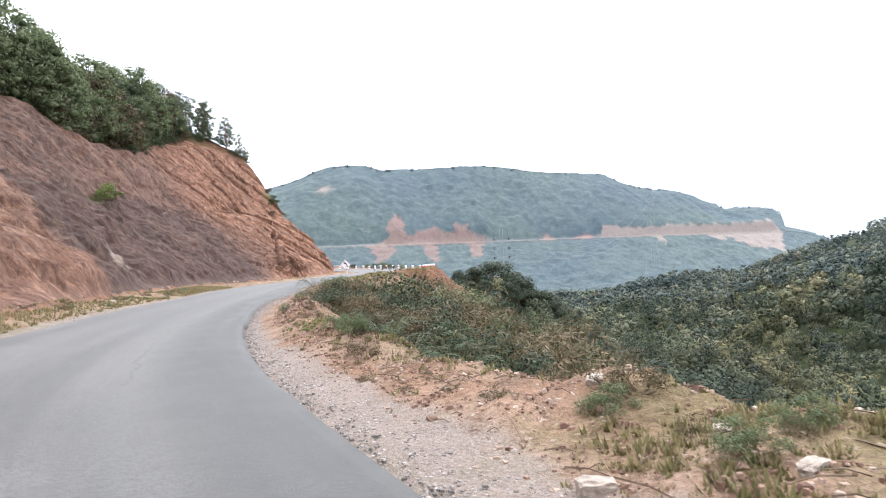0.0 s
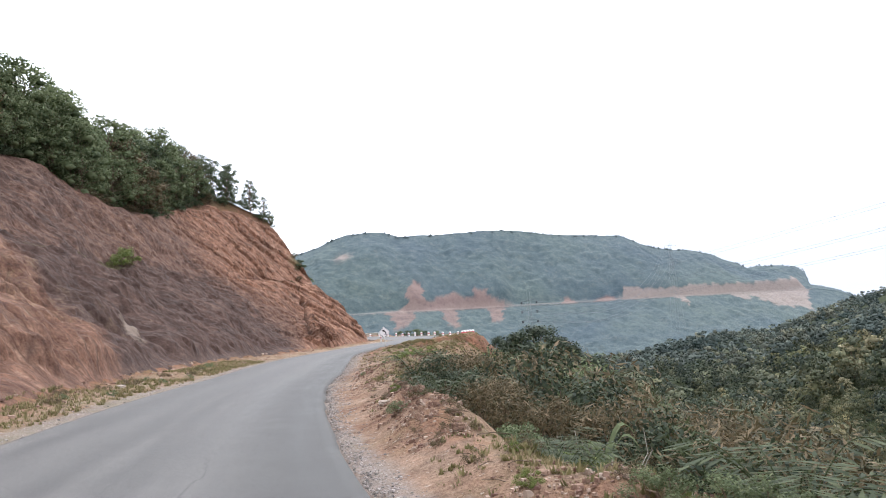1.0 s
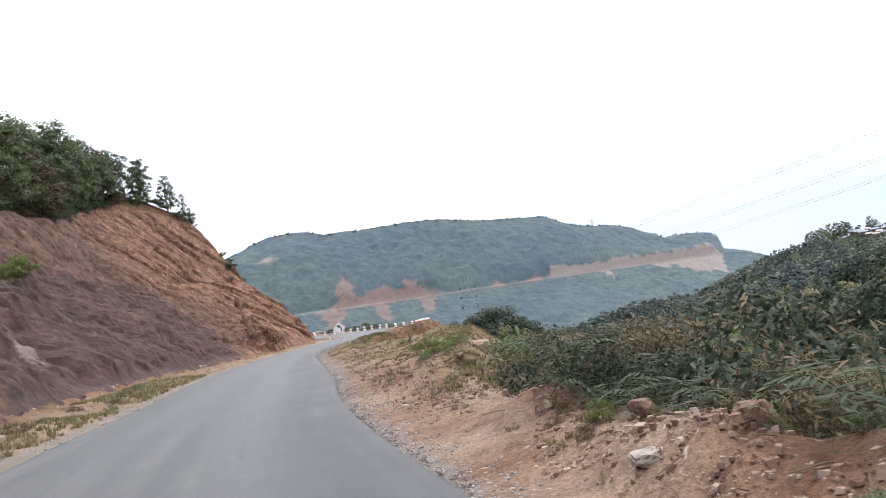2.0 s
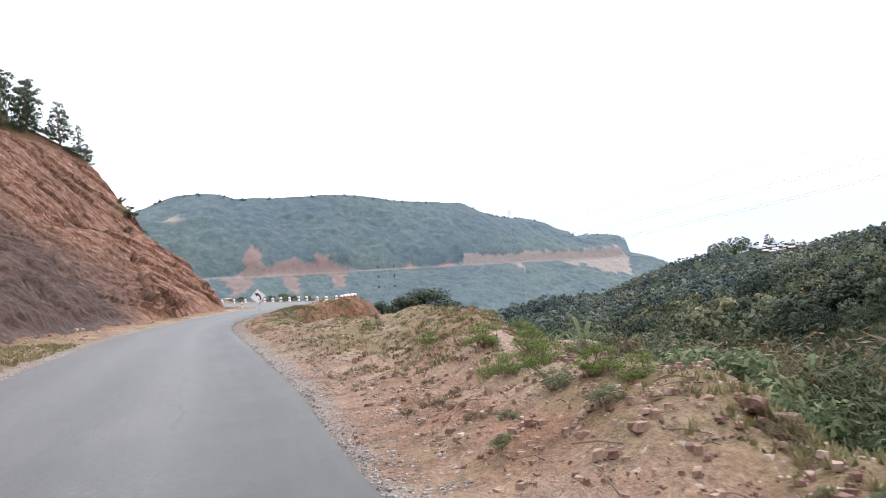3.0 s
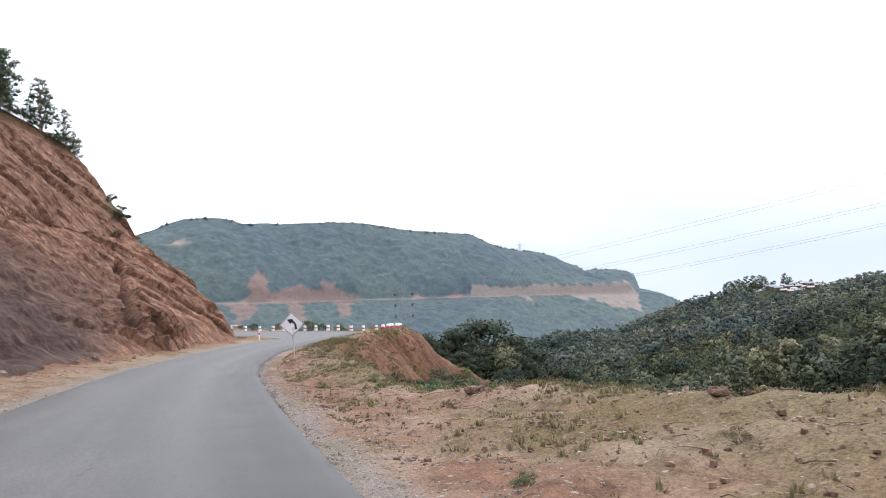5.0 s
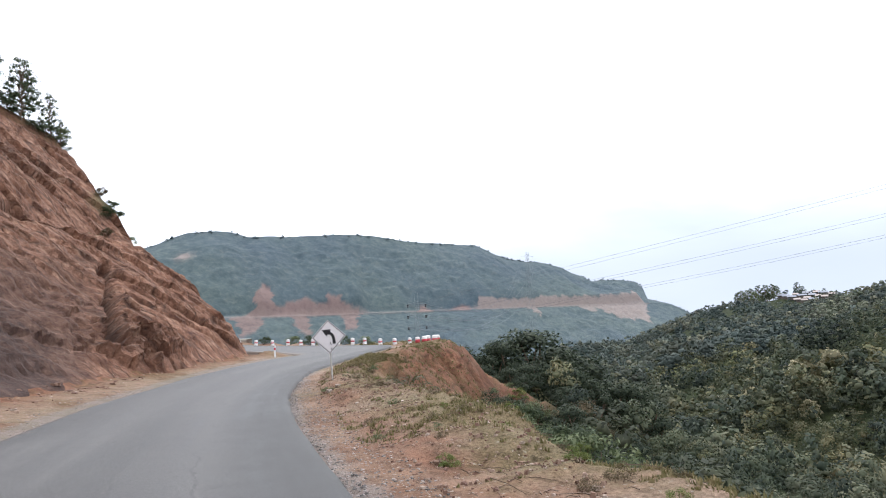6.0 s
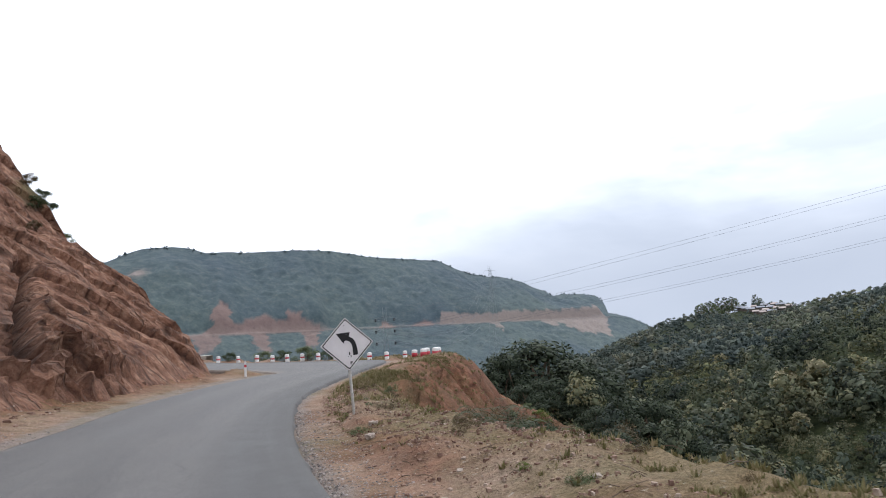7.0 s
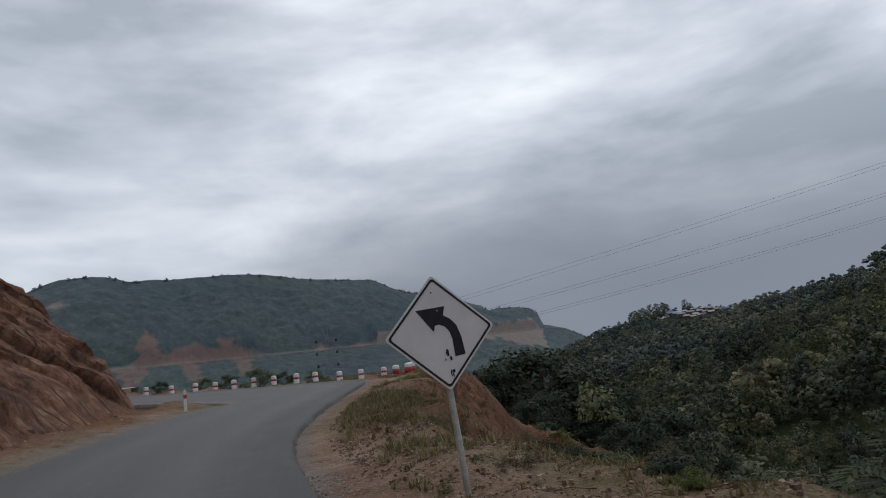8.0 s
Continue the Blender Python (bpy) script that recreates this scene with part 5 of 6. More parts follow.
# ---- woods ----
def tree_card(seed, n, clumps, leaf, inside=0.55):
    """A tree of unit height as few leaves, for woods seen from far."""
    r = np.random.RandomState(seed)
    cl = []
    for k in range(clumps):
        f, ang = (k + 0.5) / clumps, k * 2.4 + 1.5 * r.rand()
        out = 0.42 * math.sin(math.pi * (0.3 + 0.66 * f)) * (0.35 + 0.75 * r.rand())
        cl.append((out * math.cos(ang), out * math.sin(ang), (0.2 + 0.66 * f) * (0.85 + 0.3 * r.rand()), 0.2 * (1.15 - 0.5 * f) * (0.7 + 0.6 * r.rand()), 0.15 * (0.7 + 0.6 * r.rand())))
    v, _, vn = crown(r, cl, n // clumps, leaf * 1.4, leaf * 0.8, 0.72, 0.3)
    w, tri, wn = cores(r, cl, inside)
    return v, w, np.array(tri), vn, wn


def woods(name, places, heights, templates, material, label, seed, brush=None):
    """Many trees in one mesh; brush (x, y, z, size) adds loose undergrowth between them."""
    r = np.random.RandomState(seed)
    out, solid, tris, count, norms, snorms, tones, stones_ = [], [], [], 0, [], [], [], []
    for (x, y, z), h in zip(places, heights):
        leaves, inner, tri, ln, sn = templates[r.randint(len(templates))]
        a, tone = r.rand() * 6.283, r.rand()
        c, s = math.cos(a), math.sin(a)
        wx, wy = h * (0.7 + 0.7 * r.rand()), h * (0.7 + 0.7 * r.rand())
        for t, bag in ((leaves, out), (inner, solid)):
            bag.append(np.stack([x + wx * t[:, 0] * c - wy * t[:, 1] * s, y + wx * t[:, 0] * s + wy * t[:, 1] * c, z + h * t[:, 2]], 1))
        for t, p, bag in ((ln, leaves, norms), (sn, inner, snorms)):
            t = unit(t) + unit(p - np.array([0, 0, 0.4])) * 0.8
            bag.append(np.stack([t[:, 0] * c - t[:, 1] * s, t[:, 0] * s + t[:, 1] * c, t[:, 2]], 1))
        tones.append(np.full(len(leaves), tone))
        stones_.append(np.full(len(inner), tone))
        tris.append(tri + count)
        count += len(inner)
    if brush is not None:
        n = len(brush)
        nrm = r.normal(size=(n, 3)) * 0.7 + np.array([0, 0, 1.0])
        out.append(cards(brush[:, :3], nrm, brush[:, 3], brush[:, 3] * 0.55, r)[0])
        norms.append(np.repeat(nrm, 4, axis=0))
        tones.append(np.repeat(r.rand(n), 4))
    v, w = np.vstack(out), np.vstack(solid)
    faces = np.arange(len(v)).reshape(-1, 4).tolist() + (np.vstack(tris) + len(v)).tolist()
    ob = mesh_object(name, np.vstack([v, w]), faces, material, normals=np.vstack(norms + snorms))
    put_attr(ob, "tone", np.concatenate(tones + stones_))
    return tagged(ob, label, "woods", kind="stuff")


r2 = np.random.RandomState(5)


def below_verge(p, near_gap):
    dn, ii = signed(RC, p[:, 0], p[:, 1])
    yy = RC[ii, 1]
    return (-dn > np.interp(yy, VERGE_Y, VERGE_W) + np.where((yy > 44) & (yy < 92), near_gap[1], near_gap[0])) & ((p[:, 1] < 115) | (p[:, 0] > 8))


def slope(gap_in, gap_out, n, heights, cards_n, leaf, seed, n_brush, label):
    r = np.random.RandomState(seed)
    p = np.stack([r.uniform(0, 75, n), r.uniform(10, 175, n)], 1)
    p = p[below_verge(p, gap_in) & ~below_verge(p, gap_out)]
    q = np.stack([r.uniform(-1, 75, n_brush), r.uniform(2, 175, n_brush)], 1)
    q = q[below_verge(q, (gap_in[0] - 3, gap_in[1] - 3)) & ~below_verge(q, gap_out)]
    brush = np.column_stack([q, land(q[:, 0], q[:, 1])[0] + 0.05 + 0.5 * r.rand(len(q)), 0.06 + 0.1 * r.rand(len(q))])
    hs = heights[0] + heights[1] * r.rand(len(p)) ** 2.5
    woods("slope_woods", np.column_stack([p, land(p[:, 0], p[:, 1])[0] - 0.5]), hs, [tree_card(seed + k, cards_n, 10, leaf, 0.34) for k in range(6)], M_WOODS, label, seed, brush)


slope((8, 8), (27, 27), 1700, (1.5, 3.6), 800, 0.036, 361, 36000, "dense green thicket on the slope below the road")
slope((27, 27), (75, 75), 1300, (2.0, 4.2), 380, 0.045, 461, 16000, "dense green thicket lower down the slope")
def valley(r_in, r_out, n, n_brush, heights, cards_n, leaf, seed, label):
    r = np.random.RandomState(seed)
    rr, bb = r_in * (r_out / r_in) ** r.rand(n), np.radians(r.uniform(5, 54, n))
    mp = np.stack([-8 + rr * np.sin(bb), 40 + rr * np.cos(bb)], 1)
    rb, ab = r_in * (r_out / r_in) ** r.rand(n_brush), np.radians(r.uniform(4, 54, n_brush))
    bp = np.stack([-8 + rb * np.sin(ab), 40 + rb * np.cos(ab)], 1)
    brush = np.column_stack([bp, land(bp[:, 0], bp[:, 1])[0] + 0.1 + 0.5 * r.rand(n_brush), rb * 0.003 * (0.6 + 0.8 * r.rand(n_brush))])
    hs = heights[0] + heights[1] * r.rand(n) ** 2.6
    cl = 7
    woods("valley_woods", np.column_stack([mp, land(mp[:, 0], mp[:, 1])[0] - 0.6]), hs, [tree_card(seed + k, cards_n, cl, leaf, 0.36) for k in range(5)], M_WOODS, label, seed, brush)


valley(75, 150, 1250, 13000, (3.2, 4.8), 260, 0.048, 165, "dense green woods in the valley below the road")
valley(150, 330, 2000, 11000, (4.0, 6.0), 110, 0.085, 265, "dense green woods on the far side of the valley")
rr, bb = 310 * (960 / 310) ** r2.rand(6200), np.radians(r2.uniform(9, 53, 6200))
fp = np.stack([-8 + rr * np.sin(bb), 40 + rr * np.cos(bb)], 1)
hut = (np.degrees(bb) > 37.2) & (np.degrees(bb) < 42.0) & (rr > 800) & (rr < 900) & (r2.rand(len(rr)) < 0.5)
fp = fp[~hut]
fz = far_land(fp[:, 0], fp[:, 1])
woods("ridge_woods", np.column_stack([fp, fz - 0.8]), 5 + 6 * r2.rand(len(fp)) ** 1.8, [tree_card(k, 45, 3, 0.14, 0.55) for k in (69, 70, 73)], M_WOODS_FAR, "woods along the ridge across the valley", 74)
crest_i = int(np.argmin(np.abs(mc - 1296)))
ui, ci = r2.randint(0, len(mu), 260), crest_i - r2.randint(0, 3, 260)
ok = (np.clip(soil, 0, 1)[ui, ci] < 0.2) & ((pale * 0.85 + slide)[ui, ci] < 0.2)
ui, ci = ui[ok], ci[ok]
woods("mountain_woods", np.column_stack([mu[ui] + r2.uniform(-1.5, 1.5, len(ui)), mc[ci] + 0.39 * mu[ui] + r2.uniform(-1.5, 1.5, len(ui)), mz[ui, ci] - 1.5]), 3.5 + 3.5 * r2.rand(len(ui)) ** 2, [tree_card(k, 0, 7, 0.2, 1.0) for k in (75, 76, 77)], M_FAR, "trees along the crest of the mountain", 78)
# pale flowering trees that stand out of the woods
bloom = make_tree(81, 8.0, 3.2, M_BLOOM, "tree with a round cream flowering crown in the valley", 22, 110, 0.5)
tagged(bloom, group="flowering trees in the valley")
for k, (x, y, s) in enumerate([(96.5, 195, 0.85), (93, 172, 1.0), (97.5, 169, 0.95), (104, 201, 0.6), (84, 160.5, 0.5), (108, 155, 0.75)]):
    z = ground_z(x, y)
    set_down(bloom, x, y, s, k * 50, -0.3, copy=k > 0)

lone = set_down(TREES[1], 122.5, 158.7, 1.55, 30, 0.4)
lone.matrix_basis = lone.matrix_basis @ Matrix.Diagonal((1.5, 1.5, 1, 1))
tagged(lone, "dark round-crowned tree standing out of the woods on the spur", "tree", "trees standing out of the valley woods")

# ---- grass, gravel and clods ----
def scatter(n, lo, hi, side, inner, outer, seed, power=1.0):
    r = np.random.RandomState(seed)
    line = RC if side == "r" else LC
    idx = np.where((line[:, 1] > lo) & (line[:, 1] < hi))[0]
    i = idx[r.randint(0, len(idx), n)]
    t = np.gradient(line, axis=0)[i]
    t = t / np.hypot(t[:, 0], t[:, 1])[:, None]
    w = np.interp(line[i, 1], VERGE_Y, VERGE_W) if side == "r" else np.full(n, 2.6)
    d = inner + (w * outer - inner) * r.rand(n) ** power
    sg = 1 if side == "r" else -1
    x, y = line[i, 0] + sg * t[:, 1] * d + t[:, 0] * r.uniform(-0.3, 0.3, n), line[i, 1] - sg * t[:, 0] * d + t[:, 1] * r.uniform(-0.3, 0.3, n)
    return x, y, land(x, y)[0], r


def stones(name, x, y, z, size, rnd, material, label, flat=0.65):
    """Many small angular stones in one mesh."""
    n = len(x)
    base = np.array([(x, y, z) for z in (-0.6, 0.55) for x, y in ((-0.8, -0.75), (0.8, -0.7), (0.75, 0.8), (-0.7, 0.75))], float)
    base[4:, :2] *= 0.72
    quad = np.array([(3, 2, 1, 0), (4, 5, 6, 7), (0, 1, 5, 4), (1, 2, 6, 5), (2, 3, 7, 6), (3, 0, 4, 7)])
    turn = rnd.uniform(0, 6.283, n)
    spun = np.stack([np.cos(turn)[:, None] * base[:, 0] - np.sin(turn)[:, None] * base[:, 1], np.sin(turn)[:, None] * base[:, 0] + np.cos(turn)[:, None] * base[:, 1], np.repeat(base[None, :, 2], n, 0)], -1)
    v = spun * (1 + 0.34 * rnd.uniform(-1, 1, (n, 8, 3))) * (np.array([1, 1, flat]) * (1 + 0.3 * rnd.uniform(-1, 1, (n, 1, 3))))
    v = v * size[:, None, None] + np.stack([x, y, z + size * 0.02], 1)[:, None]
    f = (np.arange(n)[:, None, None] * 8 + quad[None]).reshape(-1, 4)
    ob = mesh_object(name, v.reshape(-1, 3), f, material)
    return tagged(ob, label, "stones", kind="stuff")


def pebble_mat(name, stops):
    m, nt, p = mat_base(name, 0.85)
    c = ramp_of(nt, random_island(nt), stops)
    c = blend(nt, 1.0, c, ramp_of(nt, noise_tex(nt, 30, 3), [(0.3, (0.75, 0.74, 0.73)), (0.7, (1.12, 1.12, 1.12))]), "MULTIPLY")
    nt.links.new(c, p.inputs["Base Color"])
    return m


M_PEBBLE = pebble_mat("grey_roadside_gravel", [(0.05, (0.1, 0.09, 0.084)), (0.5, (0.21, 0.182, 0.165)), (0.95, (0.36, 0.315, 0.29))])
M_CLODS = pebble_mat("loose_clay_clods", [(0.05, (0.12, 0.064, 0.047)), (0.4, (0.21, 0.125, 0.09)), (0.75, (0.28, 0.19, 0.142)), (0.98, (0.38, 0.3, 0.24))])
x, y, z, rn = scatter(22000, -1, 72, "r", 0.0, 0.3, 101, 1.3)
stones("gravel", x, y, z, 0.006 + 0.016 * rn.rand(len(x)) ** 2.5, rn, M_PEBBLE, "grey gravel strewn along the asphalt edge")
x, y, z, rn = scatter(2200, 14, 72, "l", 0.0, 0.4, 102)
stones("gravel", x, y, z, 0.01 + 0.02 * rn.rand(len(x)) ** 2, rn, M_PEBBLE, "grey gravel along the far asphalt edge")
x, y, z, rn = scatter(32000, -1, 80, "r", 0.6, 1.1, 103)
lump = vnoise(x * 0.7, y * 0.5) > -0.55
x, y, z = x[lump], y[lump], z[lump]
stones("clods", x, y, z, 0.01 + np.interp(y, [8, 18, 34, 46, 54], [0.022, 0.036, 0.038, 0.032, 0.026]) * rn.rand(len(x)) ** 5, rn, M_CLODS, "loose clay clods and stones on the verge", 0.95)
x, y, z, rn = scatter(1500, 14, 86, "l", 1.2, 1.25, 104)
stones("rubble", x, y, z, 0.02 + 0.1 * rn.rand(len(x)) ** 4, rn, M_CLODS, "clay rubble fallen to the foot of the cut")


def tufts(name, x, y, z, height, rnd, material, label, blades=11):
    n = len(x)
    a = rnd.uniform(0, 6.283, (n, blades))
    lean = rnd.uniform(0.15, 0.9, (n, blades))
    h = height[:, None] * rnd.uniform(0.5, 1.1, (n, blades))
    bx, by = x[:, None] + np.cos(a) * 0.05 * rnd.rand(n, blades), y[:, None] + np.sin(a) * 0.05 * rnd.rand(n, blades)
    tx, ty = bx + np.cos(a) * lean * h, by + np.sin(a) * lean * h
    wd = 0.011 + 0.012 * rnd.rand(n, blades)
    zz = np.repeat(z[:, None], blades, 1)
    v = np.stack([np.stack([bx - np.sin(a) * wd, by + np.cos(a) * wd, zz - 0.02], -1), np.stack([bx + np.sin(a) * wd, by - np.cos(a) * wd, zz - 0.02], -1), np.stack([tx, ty, zz + h * (1 - 0.35 * lean)], -1)], 2)
    v = v.reshape(-1, 3)
    ob = mesh_object(name, v, np.arange(len(v)).reshape(-1, 3), material)
    return tagged(ob, label, "grass", kind="stuff")


x, y, z, rn = scatter(56000, -1, 97, "r", 0.6, 1.2, 105, 0.65)
patch = vnoise(x * 0.55, y * 0.4) + 0.5 * vnoise(x * 2.1, y * 1.7) + 0.35 * rn.normal(size=len(x)) > np.interp(y, [5, 15, 30, 38, 60], [0.75, 0.7, 0.55, 0.3, 0.2])
x, y, z = x[patch], y[patch], z[patch]
tufts("grass", x, y, z, 0.02 + 0.085 * rn.rand(len(x)) ** 2, rn, M_GRASS, "short dry grass and weeds on the sandy verge", 8)
x, y, z, rn = scatter(2200, 12, 50, "l", 0.5, 1.0, 106)
patch = vnoise(x * 0.5, y * 0.3) > -0.1
x, y, z = x[patch], y[patch], z[patch]
tufts("grass", x, y, z, 0.06 + 0.1 * rn.rand(len(x)), rn, M_GRASS, "short dry grass between the road and the cut")
x, y, z, rn = scatter(6500, 66, 98, "r", 0.8, 2.8, 107)
patch = vnoise(x * 0.6, y * 0.6) + 0.6 * vnoise(x * 2, y * 2) > 0.0
x, y, z = x[patch], y[patch], z[patch]
tufts("grass", x, y, z, 0.05 + 0.2 * rn.rand(len(x)) ** 1.5, rn, M_GRASS, "dry grass hanging over the red bank", 9)


def twigs(name, x, y, z, length, rnd, material, label):
    """Dry sticks and stalks lying about."""
    pieces = []
    for k in range(len(x)):
        a, r = rnd.rand() * 6.283, length[k] / 2
        d = np.array([math.cos(a) * r, math.sin(a) * r, 0.15 * r * rnd.normal()])
        c = np.array([x[k], y[k], z[k] + 0.02])
        pieces.append(tube([c - d, c + np.array([0, 0, 0.02]), c + d], 0.006, 0.003, 3))
    v, f = joined(pieces)
    return tagged(mesh_object(name, v, f, material), label, "twigs", kind="stuff")


x, y, z, rn = scatter(700, 0, 72, "r", 0.8, 1.1, 109)
twigs("twigs", x, y, z, 0.12 + 0.35 * rn.rand(len(x)) ** 2, rn, M_BARK, "dry twigs and stalks strewn on the verge")


# ---- single stones and clods ----
def make_rock(name, loc, size, material, label, seed, stretch=(1, 1, 0.7), rz=0):
    bm = bmesh.new()
    bmesh.ops.create_icosphere(bm, subdivisions=3, radius=1.0)
    off = Vector((seed * 3.7, seed * 1.3, seed * 2.1))
    for v in bm.verts:
        n = noise.noise(v.co * 1.1 + off) * 0.45 + noise.noise(v.co * 2.7 + off) * 0.3 + noise.noise(v.co * 6 + off) * 0.16 + noise.noise(v.co * 13 + off) * 0.07
        v.co = v.co * (1 + n)
        for ax in range(3):
            v.co[ax] = max(-0.74, min(0.74, v.co[ax]))
        v.co = Vector((v.co.x * stretch[0], v.co.y * stretch[1], v.co.z * stretch[2])) * size
    me = bpy.data.meshes.new(name)
    bm.to_mesh(me)
    bm.free()
    me.materials.append(material)
    ob = new(name, me)
    x, y = loc
    ob.matrix_basis = pose(x, y, ground_z(x, y) + size * stretch[2] * 0.3, 6 * math.sin(seed), 5 * math.cos(seed), rz)
    return tagged(ob, label, "stone", "stones on the verge")


M_TAN = plain("tan_boulder", (0.27, 0.185, 0.13), 0.9, 0, 0.3, 7, 0.05)
STONES_START = [
    ((0.64, 2.4), 0.13, 0, (1.3, 0.9, 0.6)), ((1.6, 2.0), 0.11, 0, (1.5, 0.7, 0.5)), ((1.07, 4.1), 0.12, 0, (1.3, 0.9, 0.7)), ((-0.2, 4.2), 0.12, 1, (1.5, 0.8, 0.6)),
    ((1.5, 2.8), 0.09, 0, (1, 1, 0.5)), ((-3.7, 16.9), 0.13, 0, (1.3, 1, 0.5)), ((-3.2, 19.2), 0.17, 1, (1.2, 1, 0.8)), ((-3.15, 16.6), 0.27, 1, (1.3, 1, 0.85)),
    ((-3.35, 17.8), 0.2, 1, (1.2, 1, 0.8)), ((-3.45, 21.8), 0.22, 1, (1.4, 1, 0.7)),
]
STONES_RISE = [
    ((-2.62, 13.3), 0.16, 1, (1.1, 1, 0.9)), ((-3.3, 18.5), 0.14, 1, (1, 1.2, 0.8)), ((-3.4, 15.4), 0.08, 1, (1, 1, 0.8)), ((-3.6, 23.8), 0.34, 1, (1.8, 0.9, 0.6)),
    ((-3.1, 23.2), 0.2, 1, (1.2, 0.7, 1.2)), ((-3.6, 24.9), 0.2, 1, (1.2, 1, 0.8)), ((-4.9, 23.1), 0.07, 0, (1.2, 1, 0.7)), ((-4.9, 28.6), 0.13, 1, (1.2, 1, 0.6)),
    ((-3.8, 24.9), 0.16, 1, (1.1, 1, 0.8)), ((-2.7, 29.9), 0.34, 2, (1.3, 0.9, 0.6)),
]
STONES_WIDE = [
    ((-3.0, 32.1), 0.2, 1, (1.3, 1, 0.7)), ((-4.3, 35.2), 0.24, 1, (1.6, 0.9, 0.5)), ((-4.2, 34.0), 0.22, 1, (1.5, 1, 0.6)), ((-5.05, 34.5), 0.07, 0, (1.6, 0.8, 0.4)),
    ((-3.7, 40.3), 0.1, 0, (1.6, 0.9, 0.4)), ((-3.58, 40.5), 0.09, 0, (1.5, 0.8, 0.4)), ((-5.67, 38.7), 0.07, 0, (1, 0.8, 0.7)), ((-4.64, 39.1), 0.08, 0, (1.3, 0.8, 0.5)),
    ((-3.67, 41.9), 0.19, 1, (0.8, 0.8, 1.3)), ((-4.8, 46.2), 0.09, 0, (1.6, 0.8, 0.4)),
]
STONES_FAR = [
    ((-3.45, 40.4), 0.08, 0, (1.5, 0.8, 0.5)), ((-3.4, 44.8), 0.26, 1, (1.7, 1, 0.5)), ((-7.44, 52.1), 0.18, 1, (1.6, 0.8, 0.5)), ((-7.42, 50.1), 0.17, 1, (1.7, 0.8, 0.5)),
    ((-7.3, 54.8), 0.16, 1, (1.8, 0.8, 0.5)), ((-5.1, 49.1), 0.22, 1, (1.4, 1, 0.7)), ((-7.5, 62.1), 0.06, 0, (1.2, 1, 0.6)), ((-6.5, 57.0), 0.06, 0, (1.2, 1, 0.5)),
    ((-6.8, 60.4), 0.06, 0, (1.2, 1, 0.5)), ((-7.55, 66.9), 0.1, 0, (1.3, 1, 0.7)),
]
STONES_END = [
    ((-7.9, 65.2), 0.09, 0, (1.2, 1, 0.7)), ((-7.2, 66.2), 0.12, 1, (1.3, 1, 0.7)), ((-6.7, 65.8), 0.12, 1, (1.3, 1, 0.7)), ((-13.4, 25.0), 0.3, 1, (1.3, 1, 0.7)),
    ((-13.0, 22.5), 0.24, 0, (1.4, 1, 0.6)), ((-12.6, 27.4), 0.16, 0, (1.4, 1, 0.6)), ((-12.3, 20.5), 0.3, 1, (1.4, 1, 0.7)),
]
for k, (loc, size, pale_one, st) in enumerate(STONES_START + STONES_RISE + STONES_WIDE + STONES_FAR + STONES_END):
    tan_one, pale_one = pale_one == 2, pale_one != 1
    make_rock("stone" if pale_one else "clay_block", loc, size * (0.8 if pale_one else 0.5), M_TAN if tan_one else M_STONE if pale_one else M_CLOD, "pale angular stone lying on the sandy verge" if pale_one else "orange clay block lying on the sandy verge", k + 1, st, k * 37)


# ---- the bend sign ----
def prism(bm, outline, z0, z1):
    """An outline in x and z, drawn out along y from z0 to z1."""
    a = [bm.verts.new((p[0], z0, p[1])) for p in outline]
    b = [bm.verts.new((p[0], z1, p[1])) for p in outline]
    bm.faces.new(a)
    bm.faces.new(b[::-1])
    for i in range(len(outline)):
        j = (i + 1) % len(outline)
        bm.faces.new((a[j], a[i], b[i], b[j]))
    bmesh.ops.recalc_face_normals(bm, faces=bm.faces)
    return bm


def ring(bm, outer, inner, y0, y1):
    n = len(outer)
    vs = [[bm.verts.new((p[0], y, p[1])) for p in line] for line in (outer, inner) for y in (y0, y1)]
    for i in range(n):
        j = (i + 1) % n
        for a, b in ((0, 1), (1, 3), (3, 2), (2, 0)):
            bm.faces.new((vs[a][i], vs[a][j], vs[b][j], vs[b][i]))
    bmesh.ops.recalc_face_normals(bm, faces=bm.faces)
    return bm


def diamond(h, r=0.03):
    pts = []
    for cx, cz, a0 in ((0, h - r * 1.414, 45), (-(h - r * 1.414), 0, 135), (0, -(h - r * 1.414), 225), (h - r * 1.414, 0, 315)):
        for k in range(5):
            a = radians(a0 + 90 * k / 4 )
            pts.append((cx + r * math.cos(a), cz + r * math.sin(a)))
    return pts


sign = thing("bend_sign", (-7.56, 68.94, float(ground_z(-7.56, 68.94))), "white diamond road sign with a black left-bend arrow", "road sign")
sign.matrix_basis = pose(-7.56, 68.94, float(ground_z(-7.56, 68.94)), -3, -2.6, -2)
CZ = 1.42 - float(ground_z(-7.56, 68.94))
bm = bmesh.new()
prism(bm, diamond(0.53), -0.004, 0.004)
part("plate", bm, M_WHITE, sign, "white sign plate")
sign_plate = sign.children[0]
sign_plate.location = (0, 0, CZ)
bm = bmesh.new()
ring(bm, diamond(0.505), diamond(0.478, 0.024), -0.0075, -0.0045)
border = part("border", bm, M_BLACK, sign_plate, "thin black border")
